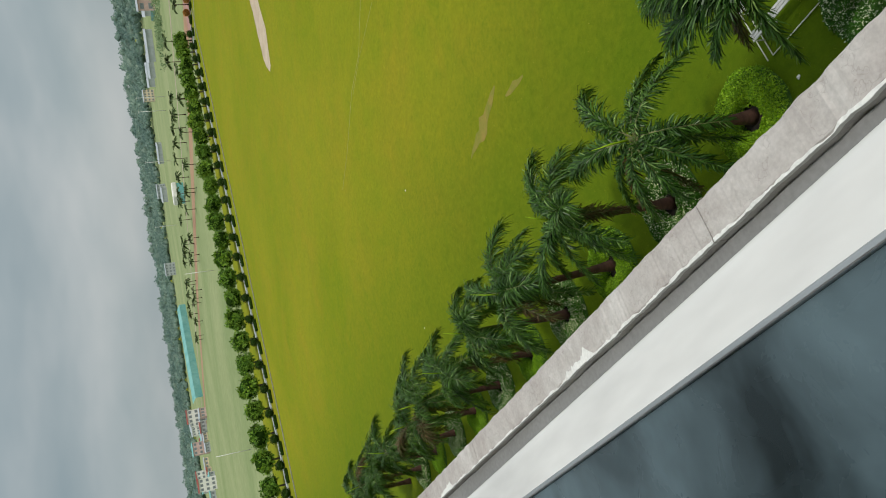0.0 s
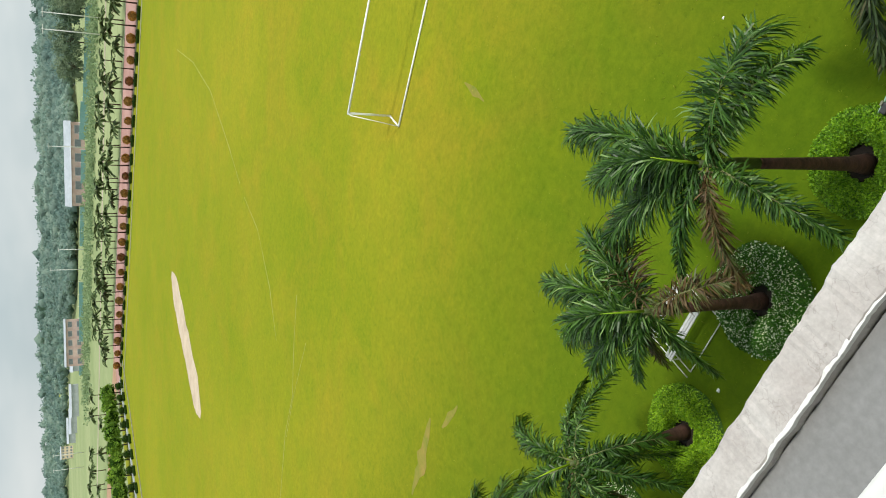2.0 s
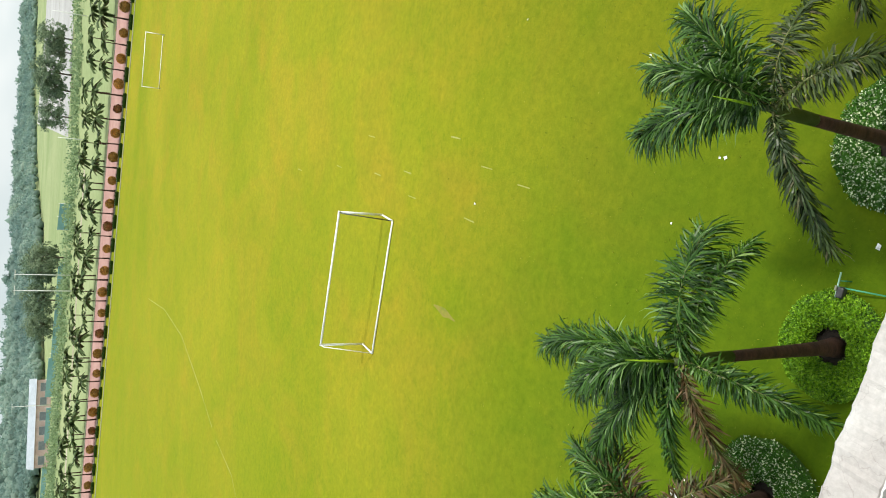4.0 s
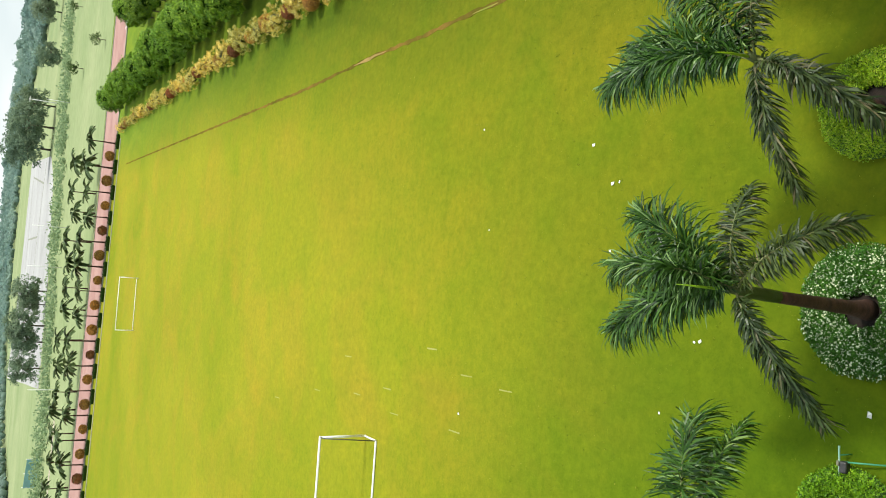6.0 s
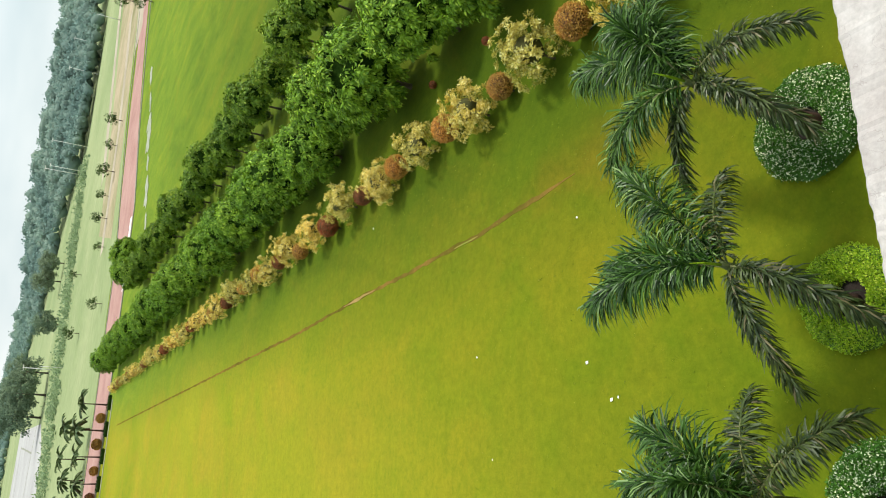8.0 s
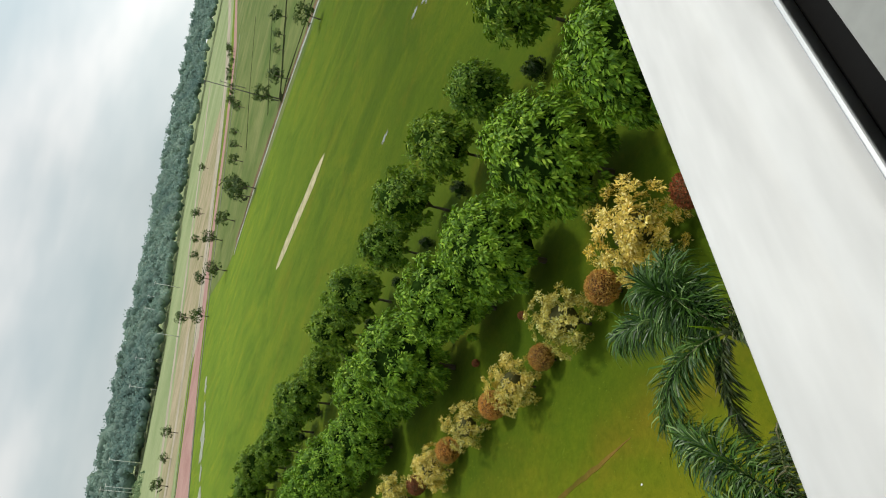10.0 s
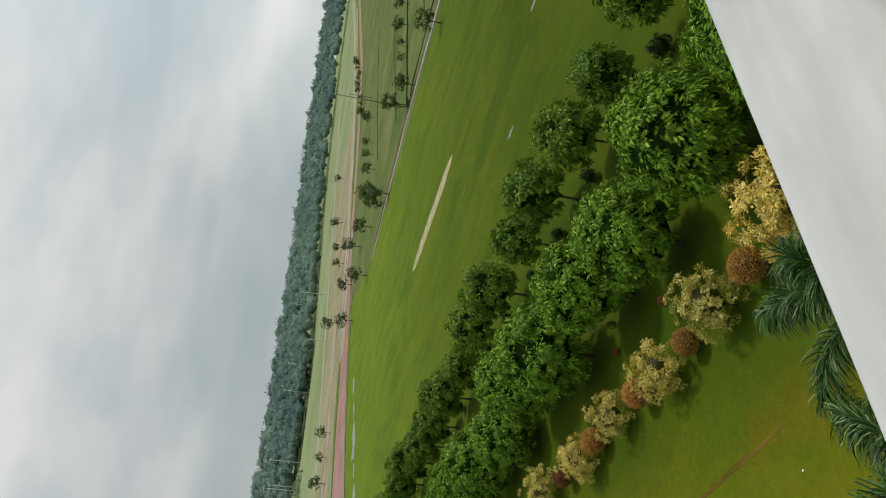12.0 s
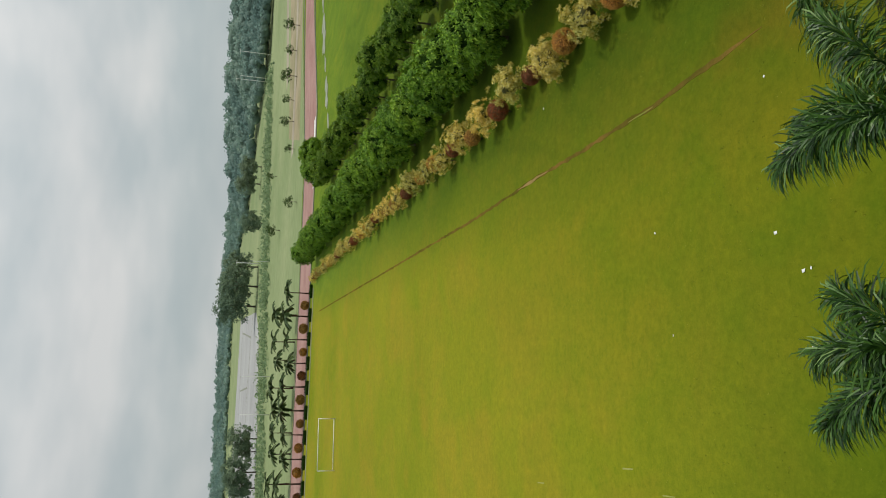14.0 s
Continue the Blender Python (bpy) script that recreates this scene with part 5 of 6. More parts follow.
for s_ in (-0.30, -0.12):
    bm = bmesh.new()
    bmesh.ops.create_cone(bm, cap_ends=True, segments=18, radius1=0.15, radius2=0.15, depth=0.05)
    bmesh.ops.rotate(bm, verts=bm.verts, matrix=Matrix.Rotation(radians(90), 3, "Y"))
    bmesh.ops.translate(bm, verts=bm.verts, vec=(s_, -0.02, 0.15))
    wh = part("wheel", bm, M_WIRE, cart, "dark rubber wheel")
    part("hub", tube("hub", [(s_ - 0.035, -0.02, 0.15), (s_ + 0.035, -0.02, 0.15)], 0.04, M_WHITEWALL, 8), M_WHITEWALL, wh, "pale metal hub")

# ---- scraps of white paper on the lawn ----
sv = [(-0.09, -0.05, 0.015), (0.07, -0.06, 0.03), (0.09, 0.06, 0.012), (-0.06, 0.08, 0.05), (0.0, 0.0, 0.06)]
scrap = mesh_of("paper_scrap", sv, [(0, 1, 4), (1, 2, 4), (2, 3, 4), (3, 0, 4)], M_WHITE)
for i, (x, y) in enumerate([(-4.0, 15.6), (-6.6, 26.3), (2.7, 18.5), (2.75, 18.2), (0.5, 18.3), (-1.8, 14.6), (-1.75, 14.4), (15.6, 12.5), (9.2, 19.8), (13.9, 37.5), (1.0, 25.4), (-47.4, 17.4), (-43.0, 26.0),
                            (0.9, 12.4), (-12.5, 9.7), (-12.2, 11.4), (3.2, 8.6), (-2.6, 9.6), (5.1, 26.5), (4.0, 19.6)]):
    o = new("paper_scrap", scrap)
    o.matrix_basis = pose(x, y, 0, 0, 0, i * 53) @ Matrix.Scale(0.45 + 0.4 * ((i * 7) % 5) / 4, 4)
    tagged(o, "small crumpled scrap of white paper on the grass", "litter", "paper scraps")

# ---- tufts of longer grass in the lawn nearest the building ----
tr_ = np.random.default_rng(404)
tn = 9000
tx, ty = tr_.uniform(-40, 15, tn), 2.5 + 36.0 * tr_.uniform(0, 1, tn) ** 1.6
tp = np.repeat(np.stack([tx, ty, np.zeros(tn)], 1), 3, 0) + tr_.normal(0, 0.025, (tn * 3, 3)) * [1, 1, 0]
tagged(new("grass_tufts", leaf_mesh("grass_tufts", tp, tr_.normal(0, 0.9, (tn * 3, 3)) * [1, 1, 0] + [0, 0, 0.55], tr_.normal(0, 1, (tn * 3, 3)) + [0, 0, 0.8], 0.05 * tr_.uniform(0.5, 1.4, tn * 3), 0.016, M_TUFT)),
       "short tufts of longer grass scattered over the lawn", "grass", kind="stuff")

# ---- across the field: clipped hedges, balls and small palms along the promenade ----
fr_ = np.random.default_rng(21)
fball = [ball_mesh(51, M_ORANGE, 1.0, 1500, 0.20), ball_mesh(52, M_REDLEAF, 1.0, 1100, 0.22)]
fcore = blob("inner_growth", 0.95, 0.9, M_COREORANGE, 2, 0.05, 2)
bm = bmesh.new()
box(bm, -1.35, 1.35, -0.35, 0.35, 0, 0.5, 0.14)
hedge_me = bpy.data.meshes.new("clipped_hedge")
bm.to_mesh(hedge_me)
bm.free()
hedge_me.materials.append(M_CORE)
hn = 260
hp = fr_.uniform(-1, 1, (hn, 3)) * [1.35, 0.35, 0.25] + [0, 0, 0.27]
hp[:, 2] = np.where(fr_.uniform(size=hn) < 0.6, 0.49, hp[:, 2])
hleaf = leaf_mesh("foliage", hp, fr_.normal(0, 1, (hn, 3)) + [0, 0, 0.6], fr_.normal(0, 1, (hn, 3)) + [0, -0.5, 0.8], 0.22 * fr_.uniform(0.7, 1.3, hn), 0.12, M_DARKBALL)

# a far palm: thin trunk and nine short feather leaves
def far_palm_parts(seed):
    rng = np.random.default_rng(seed)
    out = []
    for k in range(9):
        a, up = k * 2.4 + rng.uniform(-0.3, 0.3), rng.uniform(-1.2, 1.2)
        r = 2.6 * math.sqrt(max(0.2, 1 - (up / 2.6) ** 2))
        tip = np.array([r * math.cos(a), r * math.sin(a), up])
        t = np.linspace(0.1, 0.97, 13)[:, None]
        ctrl = tip * 0.45 + [0, 0, 0.9]
        p = 2 * t * (1 - t) * ctrl + t * t * tip
        d = unit(np.gradient(p, axis=0))
        sd = unit(np.cross(d, [0, 0, 1.0]))
        pos, ax = np.concatenate([p, p]), np.concatenate([sd + d * 0.7 + [0, 0, -0.4], -sd + d * 0.7 + [0, 0, -0.4]])
        out.append(leaf_mesh("frond", pos, ax, np.tile([0, 0, 1.0], (26, 1)), 1.25, 0.60, M_FARFROND))
    return out


fpf = [far_palm_parts(61), far_palm_parts(62)]
fptrunk = tube("trunk", [(0, 0, 0), (0.05, 0, 2.2), (0.02, 0.05, 4.6)], [0.20, 0.13, 0.10], M_PALMTRUNK, 7)


def far_palm(x, y, s, k, h=4.6):
    ob = thing("small_palm", "small feather palm with a thin trunk beside the promenade", "palm", "palms along the promenade", at=(x, y, 0), rz=k * 57.0)
    ob.scale = (s,) * 3
    part("trunk", fptrunk, None, ob)
    for me in fpf[k % 2]:
        f = part("frond", me, None, ob)
        f.location = (0.02, 0.05, 4.55)


N_FAR = 37
for i in range(N_FAR):
    x = 12.3 - i * 4.72
    yb = 156.0 if x > -60 else 156.0 + (-60 - x) * 0.03
    make_tree("topiary_ball", "clipped rusty ball bush beside the promenade", "topiary", "balls along the promenade", fball[i % 5 == 3], fcore, None, 1.05, (x - 1.3, yb + 0.3, 0), 0.85 + 0.08 * math.sin(i * 2.1), i * 37.0)
    far_palm(x + 1.2, yb + 0.8, 0.88 + 0.12 * math.sin(i * 1.7), i)
    hb = thing("clipped_hedge", "low dark clipped hedge block at the edge of the lawn", "hedge", "hedge blocks along the promenade", at=(x + 1.2, 151.6 if x > -60 else yb - 4.4, 0))
    part("inner_growth", hedge_me, None, hb)
    part("foliage", hleaf, None, hb)
# palms behind the promenade
for i in range(34):
    far_palm(10 - i * 5.4 + fr_.uniform(-1, 1), 183.5 + fr_.uniform(-1.5, 1.5), 0.85 + 0.2 * fr_.uniform(), i + 1)
for i in range(20):
    far_palm(-205 - i * 12.0, 192 + fr_.uniform(-5, 5), 1.0, i)
for i in range(16):
    far_palm(-190 - i * 15.0 + fr_.uniform(-4, 4), 168 + fr_.uniform(-4, 2), 0.8, i)

# ---- the row of round trees on the left, in a white-walled bed with dark balls ----
rmesh = [shrub_meshes(500 + i, M_ROUND, 2.45, 2.15, 60, 26, 0.6, 0.50, 0.5) for i in range(3)]
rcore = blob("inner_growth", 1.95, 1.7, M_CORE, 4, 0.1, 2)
rtrunk = tube("trunk", [(0, 0, 0), (0, 0, 2.2)], [0.2, 0.16], M_BARK, 7)
fdark = ball_mesh(53, M_DARKBALL, 1.0, 300, 0.3)
fdcore = blob("inner_growth", 0.95, 0.9, M_CORE, 2, 0.05, 2)
NR = 26
for i in range(NR):
    u = i / (NR - 1)
    y = 156.0 - u * 132.0
    x = -166.0 + 15.0 * u ** 0.8
    make_tree("round_tree", "rounded green tree in a row beyond the field", "tree", "round trees in a row", rmesh[i % 3], rcore, rtrunk, 3.1, (x, y, 0), 1.0 + 0.06 * math.sin(i * 2.3), i * 77.0)
    make_tree("topiary_ball", "dark clipped ball bush under round trees", "topiary", "dark balls under the round trees", fdark, fdcore, None, 0.9, (x + 5.2, y - 2.6, 0), 0.9, i * 29.0)
    hb = thing("clipped_hedge", "low dark clipped hedge block in front of round trees", "hedge", "hedge blocks under the round trees", at=(x + 7.6, y, 0), rz=92)
    part("inner_growth", hedge_me, None, hb)
    part("foliage", hleaf, None, hb)
ROWL = [(-162.5 + 15.0 * u ** 0.8, 157.0 - u * 134.0) for u in np.linspace(0, 1, 30)]
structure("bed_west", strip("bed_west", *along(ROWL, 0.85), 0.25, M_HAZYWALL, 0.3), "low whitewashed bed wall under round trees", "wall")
structure("kerb_west", strip("kerb_west", *along([(p[0] + 9.5, p[1]) for p in ROWL], 0.3), 0.14, M_KERB, 0.2), "dark low kerb beside the lawn", "kerb")


# ---- lamp posts and masts ----
def mast(x, y, h, label="tall pale metal floodlight mast", arms=True, r=0.16, mat=None):
    mat = mat or M_WHITEWALL
    ob = thing("floodlight_mast", label, "mast", "masts", at=(x, y, 0))
    part("pole", tube("pole", [(0, 0, 0), (0, 0, h)], [r, r * 0.6], mat, 8), mat, ob)
    if arms:
        part("crossarm", tube("crossarm", [(-h * 0.09, 0, h - 0.3), (h * 0.09, 0, h - 0.3)], r * 0.6, mat, 6), mat, ob)


for x, y, h in [(-219, 54, 9.5), (-238, 121, 9.5), (-105, 255, 17), (-103, 264, 17), (-190, 330, 16), (-225, 300, 13), (-260, 330, 16), (43, 350, 13), (144, 391, 18), (167, 410, 17), (150, 402, 16), (215, 420, 15), (239, 430, 15),
                (300, 470, 16), (330, 500, 16), (-5.6, 263.4, 9.9), (-18.6, 271, 9.8), (-49.9, 233.4, 7.8), (40, 318, 8), (180, 300, 9), (260, 380, 14), (125, 72.3, 12.5), (121.5, 105, 15), (104.5, 56.2, 4.6), (210, 180, 9), (-400, 330, 17), (-420, 335, 17), (-470, 330, 17), (-560, 330, 17)]:
    dark_ = x > 100 and y < 200
    mast(x, y, h, "slim dark weathered pole" if dark_ else "slim metal lamp post" if h < 10 else "tall pale metal floodlight mast", h >= 10 or dark_, 0.12 if dark_ else 0.13 if h < 10 else 0.22, M_POLE if dark_ else None)


# ---- scattered young trees on the right and behind ----
smesh = [shrub_meshes(600 + i, M_YOUNG, 2.2, 2.2, 34, 20, 0.55, 0.42, 0.45, 0.6, 0.5) for i in range(4)]
strunk = limbs(39, 3.9, 1.5, 0.11, 2.0)
SCAT = [(106, 72.6, 0.9), (121, 104, 1.05), (118, 96, 0.8), (171, 78.8, 1.2), (164, 83.6, 1.2), (112, 122, 1.0), (115.5, 129, 0.9), (124, 136, 1.2), (127, 152, 1.0), (139, 176, 1.1), (112, 153, 1.0), (115, 179, 1.0), (137, 193, 1.0), (149, 235, 1.2),
        (98, 216, 0.9), (93, 223, 0.7), (83, 218, 1.0), (78, 225, 0.7), (70, 221, 0.8), (41, 198, 0.7), (44, 262, 1.0), (71, 296, 0.8), (180, 240, 0.9), (205, 262, 0.9), (60, 215, 0.6), (230, 275, 1.0), (250, 300, 1.0), (300, 320, 1.1)]
SCAT += [(128 + i * 9.0 + fr_.uniform(-2, 2), 103.5 + i * 1.45, 0.5 + 0.35 * fr_.uniform()) for i in range(24)]
SCAT += [(150 + i * 14.0, 150 + i * 9 + fr_.uniform(-5, 5), 0.6 + 0.3 * fr_.uniform()) for i in range(18)]
for i, (x, y, s) in enumerate(SCAT):
    make_tree("young_tree", "young green tree standing alone in the meadow", "tree", "young trees in the meadow", smesh[i % 4], None, strunk, 3.4, (x, y, 0), s, i * 49.0)
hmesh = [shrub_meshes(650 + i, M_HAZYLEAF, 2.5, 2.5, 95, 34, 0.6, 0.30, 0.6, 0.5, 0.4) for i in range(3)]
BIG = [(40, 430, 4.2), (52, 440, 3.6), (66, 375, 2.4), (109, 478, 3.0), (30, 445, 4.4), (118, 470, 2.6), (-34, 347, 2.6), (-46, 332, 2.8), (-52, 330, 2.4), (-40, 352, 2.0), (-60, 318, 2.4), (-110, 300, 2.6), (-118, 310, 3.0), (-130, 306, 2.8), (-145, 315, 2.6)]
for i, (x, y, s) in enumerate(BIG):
    make_tree("large_tree", "large spreading green tree in the distance, paled by painted haze", "tree", "", hmesh[i % 3], None, strunk, 2.9, (x, y, 0), s, i * 61.0)

# a belt of shrubs and a green net fence along the far edge of the meadow
belt = []
for i in range(1500):
    u = fr_.uniform()
    x = -330 + u * 480
    y = (268 + (x + 60) * 0.55 if x > -60 else 262 + (-60 - x) * 0.12) + fr_.normal(0, 9) + 10
    h = fr_.uniform(0.8, 3.2)
    belt.append((x, y, h))
belt = np.array(belt)
rep = np.repeat(np.arange(len(belt)), 14)
bp = belt[rep] * [1, 1, 0] + unit(fr_.normal(size=(len(rep), 3))) * (belt[rep][:, 2:3] * 0.6) + np.stack([0 * rep, 0 * rep, belt[rep][:, 2] * 0.55], 1)
bp[:, 2] = np.maximum(bp[:, 2], 0.1)
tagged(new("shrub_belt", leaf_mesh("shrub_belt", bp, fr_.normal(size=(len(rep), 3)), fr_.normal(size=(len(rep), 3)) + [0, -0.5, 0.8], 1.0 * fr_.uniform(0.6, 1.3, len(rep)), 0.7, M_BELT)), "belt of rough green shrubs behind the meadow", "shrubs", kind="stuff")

# ---- forest on the horizon ----
FOREST = [(-90, 900, 0.5), (-72, 1500, 0.5), (-60, 1300, 0.5), (-48, 1000, 0.75), (-40, 560, 0.8), (-30, 450, 0.65), (-18, 620, 0.5), (-6, 1500, 0.35), (5, 1600, 0.55), (11, 750, 0.25), (16, 620, 0.9), (22, 450, 1.0), (30, 480, 1.05), (38, 700, 1.1), (46, 1100, 1.25), (56, 1700, 1.45), (66, 2100, 1.1), (80, 2100, 0.8), (95, 2100, 0.7)]
fa = np.array(FOREST)
fp, fs = [], []
for i in range(9000):
    a = fr_.uniform(-90, 92)
    D = np.interp(a, fa[:, 0], fa[:, 1])
    top = 16.5 + D * math.tan(radians(np.interp(a, fa[:, 0], fa[:, 2]) + fr_.normal(0, 0.07)))
    depth = fr_.uniform(0, 1)
    d = D * (1 + 0.22 * depth)
    h = min(top * (0.28 + 0.77 * depth), 60) * fr_.uniform(0.85, 1.05)
    fp.append((d * math.sin(radians(a)), d * math.cos(radians(a)), h))
    fs.append(D / 500)
fp, fs = np.array(fp), np.array(fs)
# each crown is a lumpy dome of small faces with loose leaf sprays on it
bm = bmesh.new()
bmesh.ops.create_icosphere(bm, subdivisions=1, radius=1.0)
sv_ = np.array([v.co[:] for v in bm.verts])
sf_ = np.array([[v.index for v in f.verts] for f in bm.faces])
bm.free()
nv, nc = len(sv_), len(fp)
crad = (3.1 + 0.06 * fp[:, 2]) * fs ** 0.35 * fr_.uniform(0.6, 1.25, nc)
ctr = np.stack([fp[:, 0], fp[:, 1], np.maximum(fp[:, 2] - crad * 0.8, 1.0)], 1)
k = 1 + 0.28 * fr_.normal(size=(nc, nv, 1))
dv = (ctr[:, None, :] + sv_[None] * k * crad[:, None, None] * [1.0, 1.0, 0.85]).reshape(-1, 3)
dv[:, 2] = np.maximum(dv[:, 2], 0.0)
df = (np.arange(nc)[:, None, None] * nv + sf_[None]).reshape(-1, 3)
dome = bpy.data.meshes.new("forest")
dome.vertices.add(len(dv))
dome.vertices.foreach_set("co", dv.ravel())
dome.loops.add(len(df) * 3)
dome.loops.foreach_set("vertex_index", df.ravel())
dome.polygons.add(len(df))
dome.polygons.foreach_set("loop_start", np.arange(len(df)) * 3)
dome.polygons.foreach_set("loop_total", np.full(len(df), 3))
dome.update(calc_edges=True)
dome.materials.append(M_HAZYFOREST)
dome.polygons.foreach_set("use_smooth", [True] * len(df))
tagged(new("forest", dome), "dense forest along the horizon, blue haze put into its colour", "forest", kind="stuff")
rep = np.repeat(np.arange(nc), 16)
e = ball_dirs(len(rep), fr_)
e[:, 2] = np.abs(e[:, 2])
pos = ctr[rep] + e * crad[rep][:, None] * fr_.uniform(0.75, 1.08, (len(rep), 1)) * [1.0, 1.0, 0.9]
size = 1.7 * fs[rep] ** 0.7 * fr_.uniform(0.6, 1.3, len(rep))
tagged(new("forest_sprays", leaf_mesh("forest_sprays", pos, e + fr_.normal(0, 0.5, (len(rep), 3)), e + [0, 0, 0.6], size, size * 0.8, M_HAZYFOREST)), "loose leaf sprays on the forest crowns, tinted with haze", "forest", kind="stuff")


# ---- buildings in the distance ----
def house(x, y, w, d, h, rz, wall_m, roof_m, label, storeys=1, wins=5, roof_h=None, name="house"):
    ob = thing(name, label, "building", at=(x, y, 0), rz=rz)
    part("wall", boxed(-w / 2, w / 2, -d / 2, d / 2, 0, h), wall_m, ob)
    rh = roof_h if roof_h is not None else d * 0.22
    o = 0.6
    v = [(-w / 2 - o, -d / 2 - o, h), (w / 2 + o, -d / 2 - o, h), (w / 2 + o, d / 2 + o, h), (-w / 2 - o, d / 2 + o, h), (-w / 2 - o, 0, h + rh), (w / 2 + o, 0, h + rh)]
    part("roof", mesh_of("roof", v, [(0, 1, 5, 4), (2, 3, 4, 5), (1, 2, 5), (3, 0, 4), (3, 2, 1, 0)], roof_m), roof_m, ob)
    for s in range(storeys):
        for k in range(wins):
            cx = -w / 2 + (k + 0.5) * w / wins
            z0 = h * (s + 0.3) / storeys
            e_ = w / wins * 0.28
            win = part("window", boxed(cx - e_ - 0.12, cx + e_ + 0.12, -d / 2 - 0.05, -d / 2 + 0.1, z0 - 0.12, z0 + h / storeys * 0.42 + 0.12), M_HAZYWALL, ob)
            part("pane", boxed(cx - e_, cx + e_, -d / 2 - 0.09, -d / 2 + 0.1, z0, z0 + h / storeys * 0.42), M_HAZYPANE, win, "window pane greyed with haze")


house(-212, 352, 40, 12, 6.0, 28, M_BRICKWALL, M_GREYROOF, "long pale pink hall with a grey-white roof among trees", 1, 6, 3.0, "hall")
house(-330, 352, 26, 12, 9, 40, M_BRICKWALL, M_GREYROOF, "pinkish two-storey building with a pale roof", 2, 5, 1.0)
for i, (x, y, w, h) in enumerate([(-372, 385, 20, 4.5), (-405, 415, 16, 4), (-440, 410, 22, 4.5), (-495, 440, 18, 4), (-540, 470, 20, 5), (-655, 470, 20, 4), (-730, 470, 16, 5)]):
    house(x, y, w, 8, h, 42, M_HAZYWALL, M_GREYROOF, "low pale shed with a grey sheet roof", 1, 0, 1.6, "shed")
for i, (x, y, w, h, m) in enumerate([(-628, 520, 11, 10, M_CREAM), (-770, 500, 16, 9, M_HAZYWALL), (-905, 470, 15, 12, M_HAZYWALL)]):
    house(x, y, w, 10, h, 55, m, M_GREYROOF, "distant multi-storey house among trees", 3, 4, 1.0)
# the long teal-roofed stand on the left
st = thing("grandstand", "long low stand with a teal sheet roof and net", "stand", at=(0, 0, 0))
TA, TB = Vector((-700, 324, 0)), Vector((-598, 196, 0))
dirn = (TB - TA).normalized()
nrm = Vector((dirn.y, -dirn.x, 0))
vv = []
for p in (TA, TB):
    vv += [p + Vector((0, 0, 0)), p + Vector((0, 0, 5.5)), p + nrm * 5 + Vector((0, 0, 8.0)), p + nrm * 5]
part("screen", mesh_of("screen", [vv[0], vv[1], vv[5], vv[4], vv[3], vv[7]], [(0, 1, 2, 3), (0, 3, 5, 4)], M_TEAL), M_TEAL, st)
part("roof", mesh_of("roof", [vv[1], vv[2], vv[6], vv[5]], [(0, 1, 2, 3)], M_TEAL), M_TEAL, st)
# crowded low buildings past the stand
for i in range(34):
    a_, r_far = radians(-72.6 - 7.4 * fr_.uniform()), 600 + 190 * fr_.uniform()
    tall = fr_.uniform() < 0.3
    house(r_far * math.sin(a_), r_far * math.cos(a_), fr_.uniform(5, 11), 6, fr_.uniform(8, 14) if tall else fr_.uniform(2.5, 5), fr_.uniform(60, 100), (M_HAZYWALL, M_CREAM, M_BRICKWALL, M_WHITEWALL)[i % 4], (M_GREYROOF, M_REDROOF, M_TEAL)[i % 3],
          "distant block among crowded houses" if tall else "small crowded low house by the sports ground", 3 if tall else 1, 3, 1.0)
# the red-roofed sheds and works on the right
house(111.0, 43.2, 5.6, 6.4, 0.5, -98, M_BRICKWALL, M_REDROOF, "shed with a dull red sheet roof beside the field", 1, 0, 3.4, "shed")
house(180, 66, 34, 14, 5.5, 22, M_BRICKWALL, M_REDROOF, "building with a dark red roof", 1, 5, 3.0)
# unfinished concrete frame
fm = thing("concrete_frame", "unfinished grey concrete frame of a building", "building", at=(280, 110, 0), rz=5)
for ix in range(5):
    for iy in range(2):
        part("column", boxed(ix * 9 - 18.3, ix * 9 - 17.7, iy * 9 - 4.8, iy * 9 - 4.2, 0, 17), M_ROAD, fm)
for k in (3.4, 6.8, 10.2, 13.6, 17.0):
    part("floor_slab", boxed(-19, 19, -5.5, 5.5, k, k + 0.35), M_ROAD, fm)
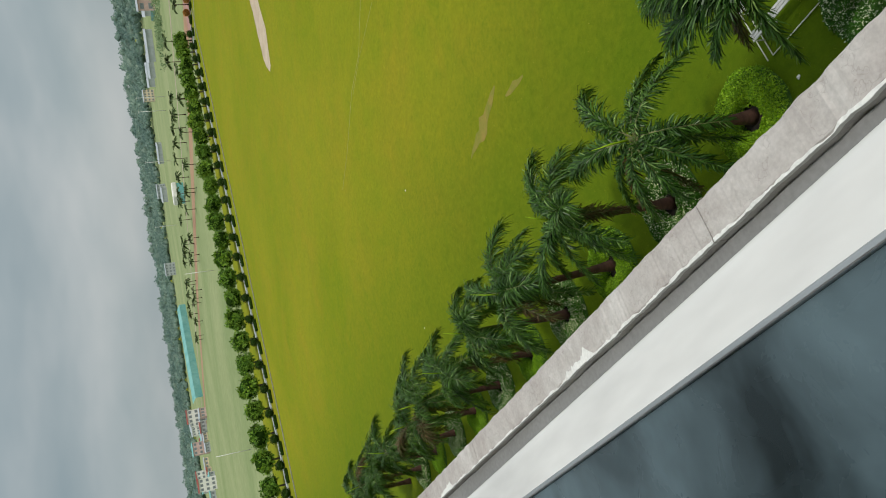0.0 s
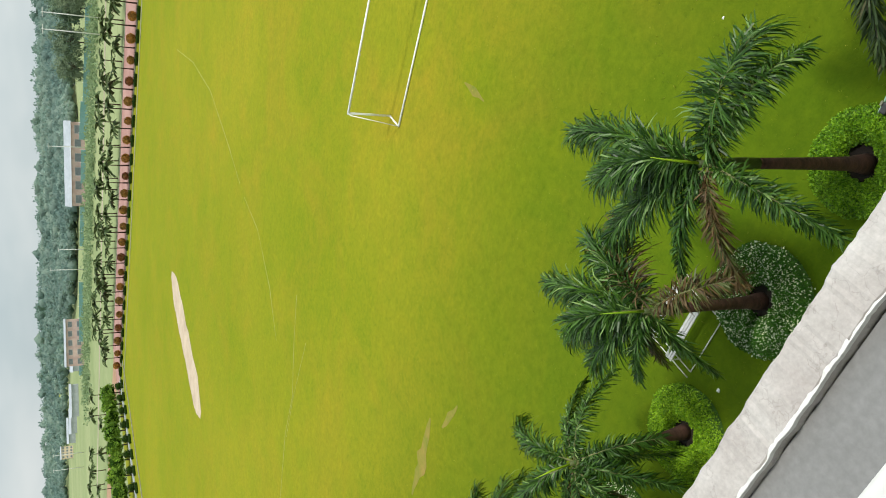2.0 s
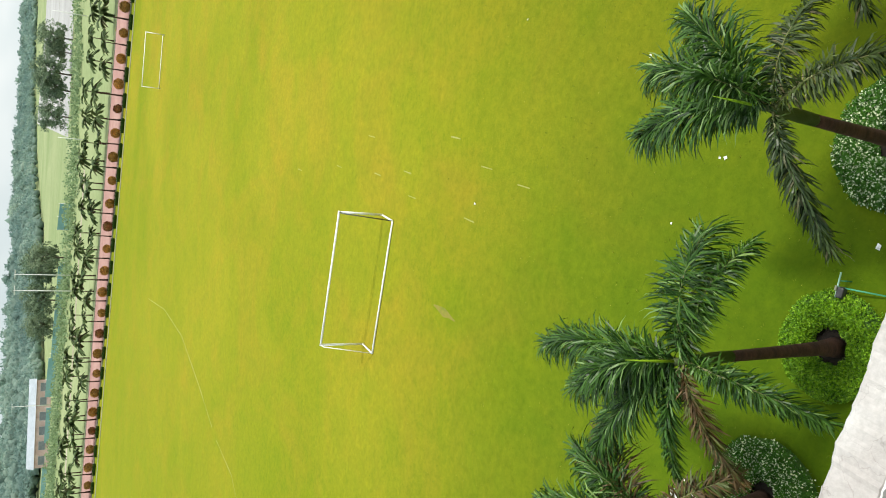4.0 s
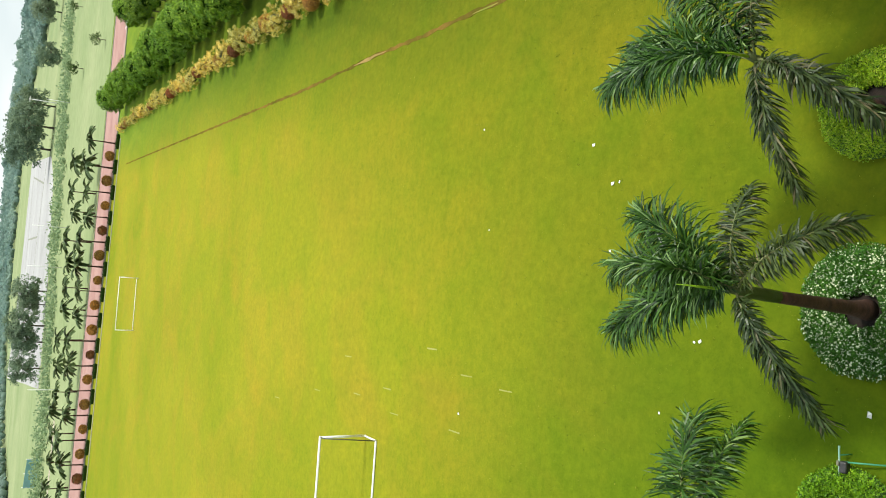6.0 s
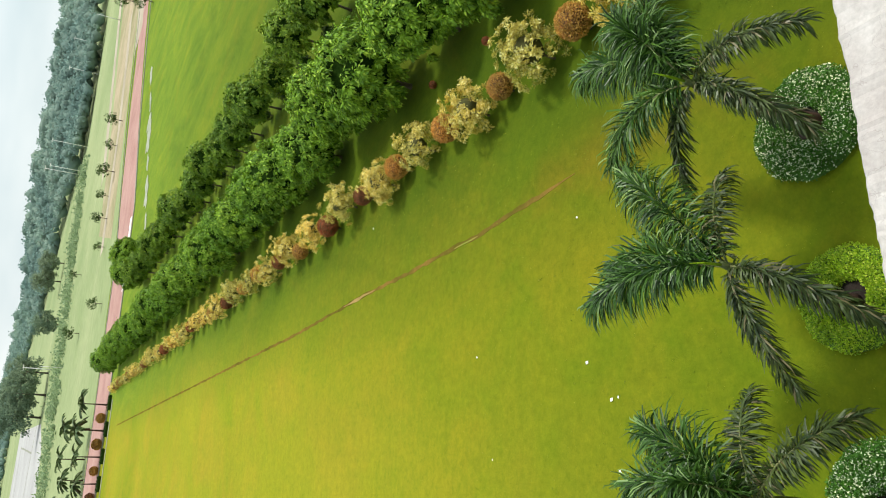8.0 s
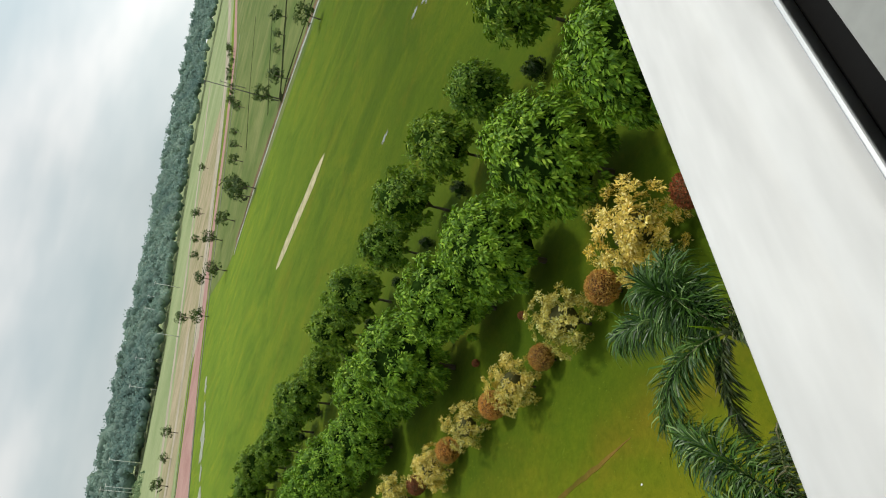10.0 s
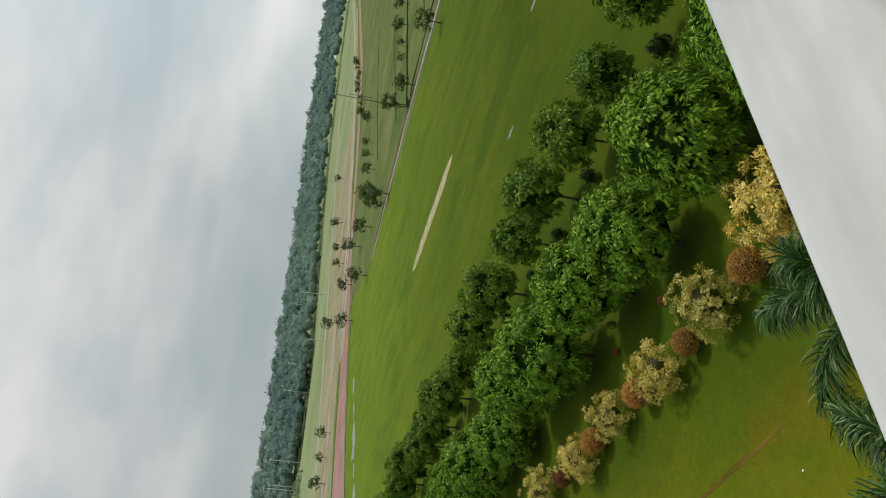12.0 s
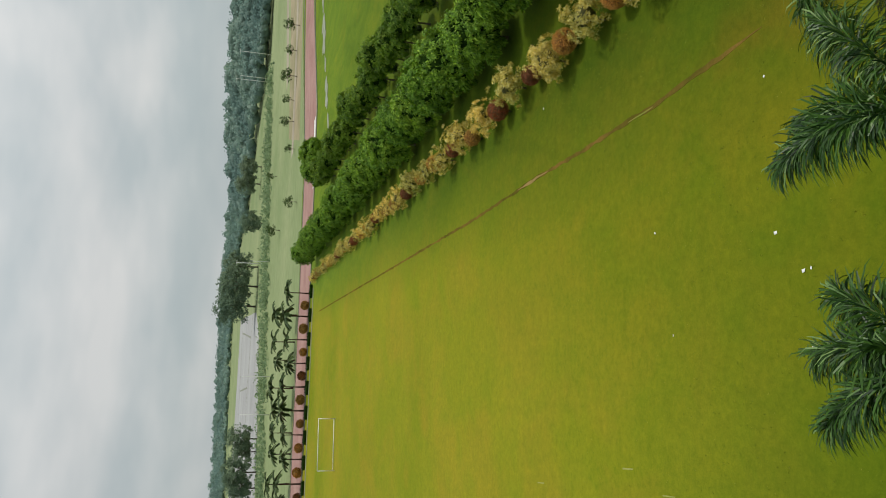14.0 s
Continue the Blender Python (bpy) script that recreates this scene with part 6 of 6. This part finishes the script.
# heaps of rubble beside the drain
for i in range(26):
    x, y = 127 + i * 1.6 + fr_.uniform(-1, 1), 73.5 - 9.5 * min(1.0, i / 14) + fr_.uniform(-2, 2)
    o = new("rubble_mound", blob("rubble_mound", fr_.uniform(0.4, 0.9), fr_.uniform(0.3, 0.7), (M_BRICKWALL, M_ROAD, M_CORE)[i % 3], i, 0.7, 2))
    o.location = (x, y, 0.15)
    tagged(o, "low mound of building rubble and scrub", "rubble", "rubble mounds")
# culvert wall
structure("wall_culvert", part_mesh("wall_culvert", boxed(118.2, 118.5, 50.5, 54.0, 0, 0.8), M_WHITEWALL), "short white culvert wall beside the drain", "wall")
# water tank on a stand
tk = thing("water_tank", "blue and white tank on a small stand by the promenade", "tank", at=(-355, 228, 0))
part("stand", boxed(-4, 4, -4, 4, 0, 3.4), M_TEAL, tk)
part("tank", boxed(-4.5, 4.5, -4.5, 4.5, 3.4, 6.0, 0.5), M_WHITEWALL, tk)
# teal nets behind the meadow
for a_, b_, h_ in (((-84, 284), (-97, 294), 4.0), ((-112, 300), (-160, 316), 2.6), ((-160, 316), (-186, 330), 3.4), ((-196, 338), (-262, 352), 2.2), ((-286, 352), (-350, 345), 2.4)):
    d_ = (Vector(b_) - Vector(a_)).normalized() * 0.06
    n_ = Vector((-d_.y, d_.x))
    net = thing("net_fence", "teal net fence on thin posts behind the meadow", "fence", "net fences", at=(*a_, 0))
    e_ = Vector(b_) - Vector(a_)
    ps = [-n_, e_ - n_, e_ + n_, n_]
    part("net", mesh_of("net", [(*p, 0.15) for p in ps] + [(*p, h_) for p in ps], [(3, 2, 1, 0), (4, 5, 6, 7), (0, 1, 5, 4), (1, 2, 6, 5), (2, 3, 7, 6), (3, 0, 4, 7)], M_NET), M_NET, net)
    for k in range(int(e_.length / 8) + 1):
        q = e_ * min(1.0, k * 8 / e_.length)
        part("post", tube("post", [(q.x, q.y, 0), (q.x, q.y, h_ + 0.4)], 0.08, M_WHITEWALL, 6), M_WHITEWALL, net)
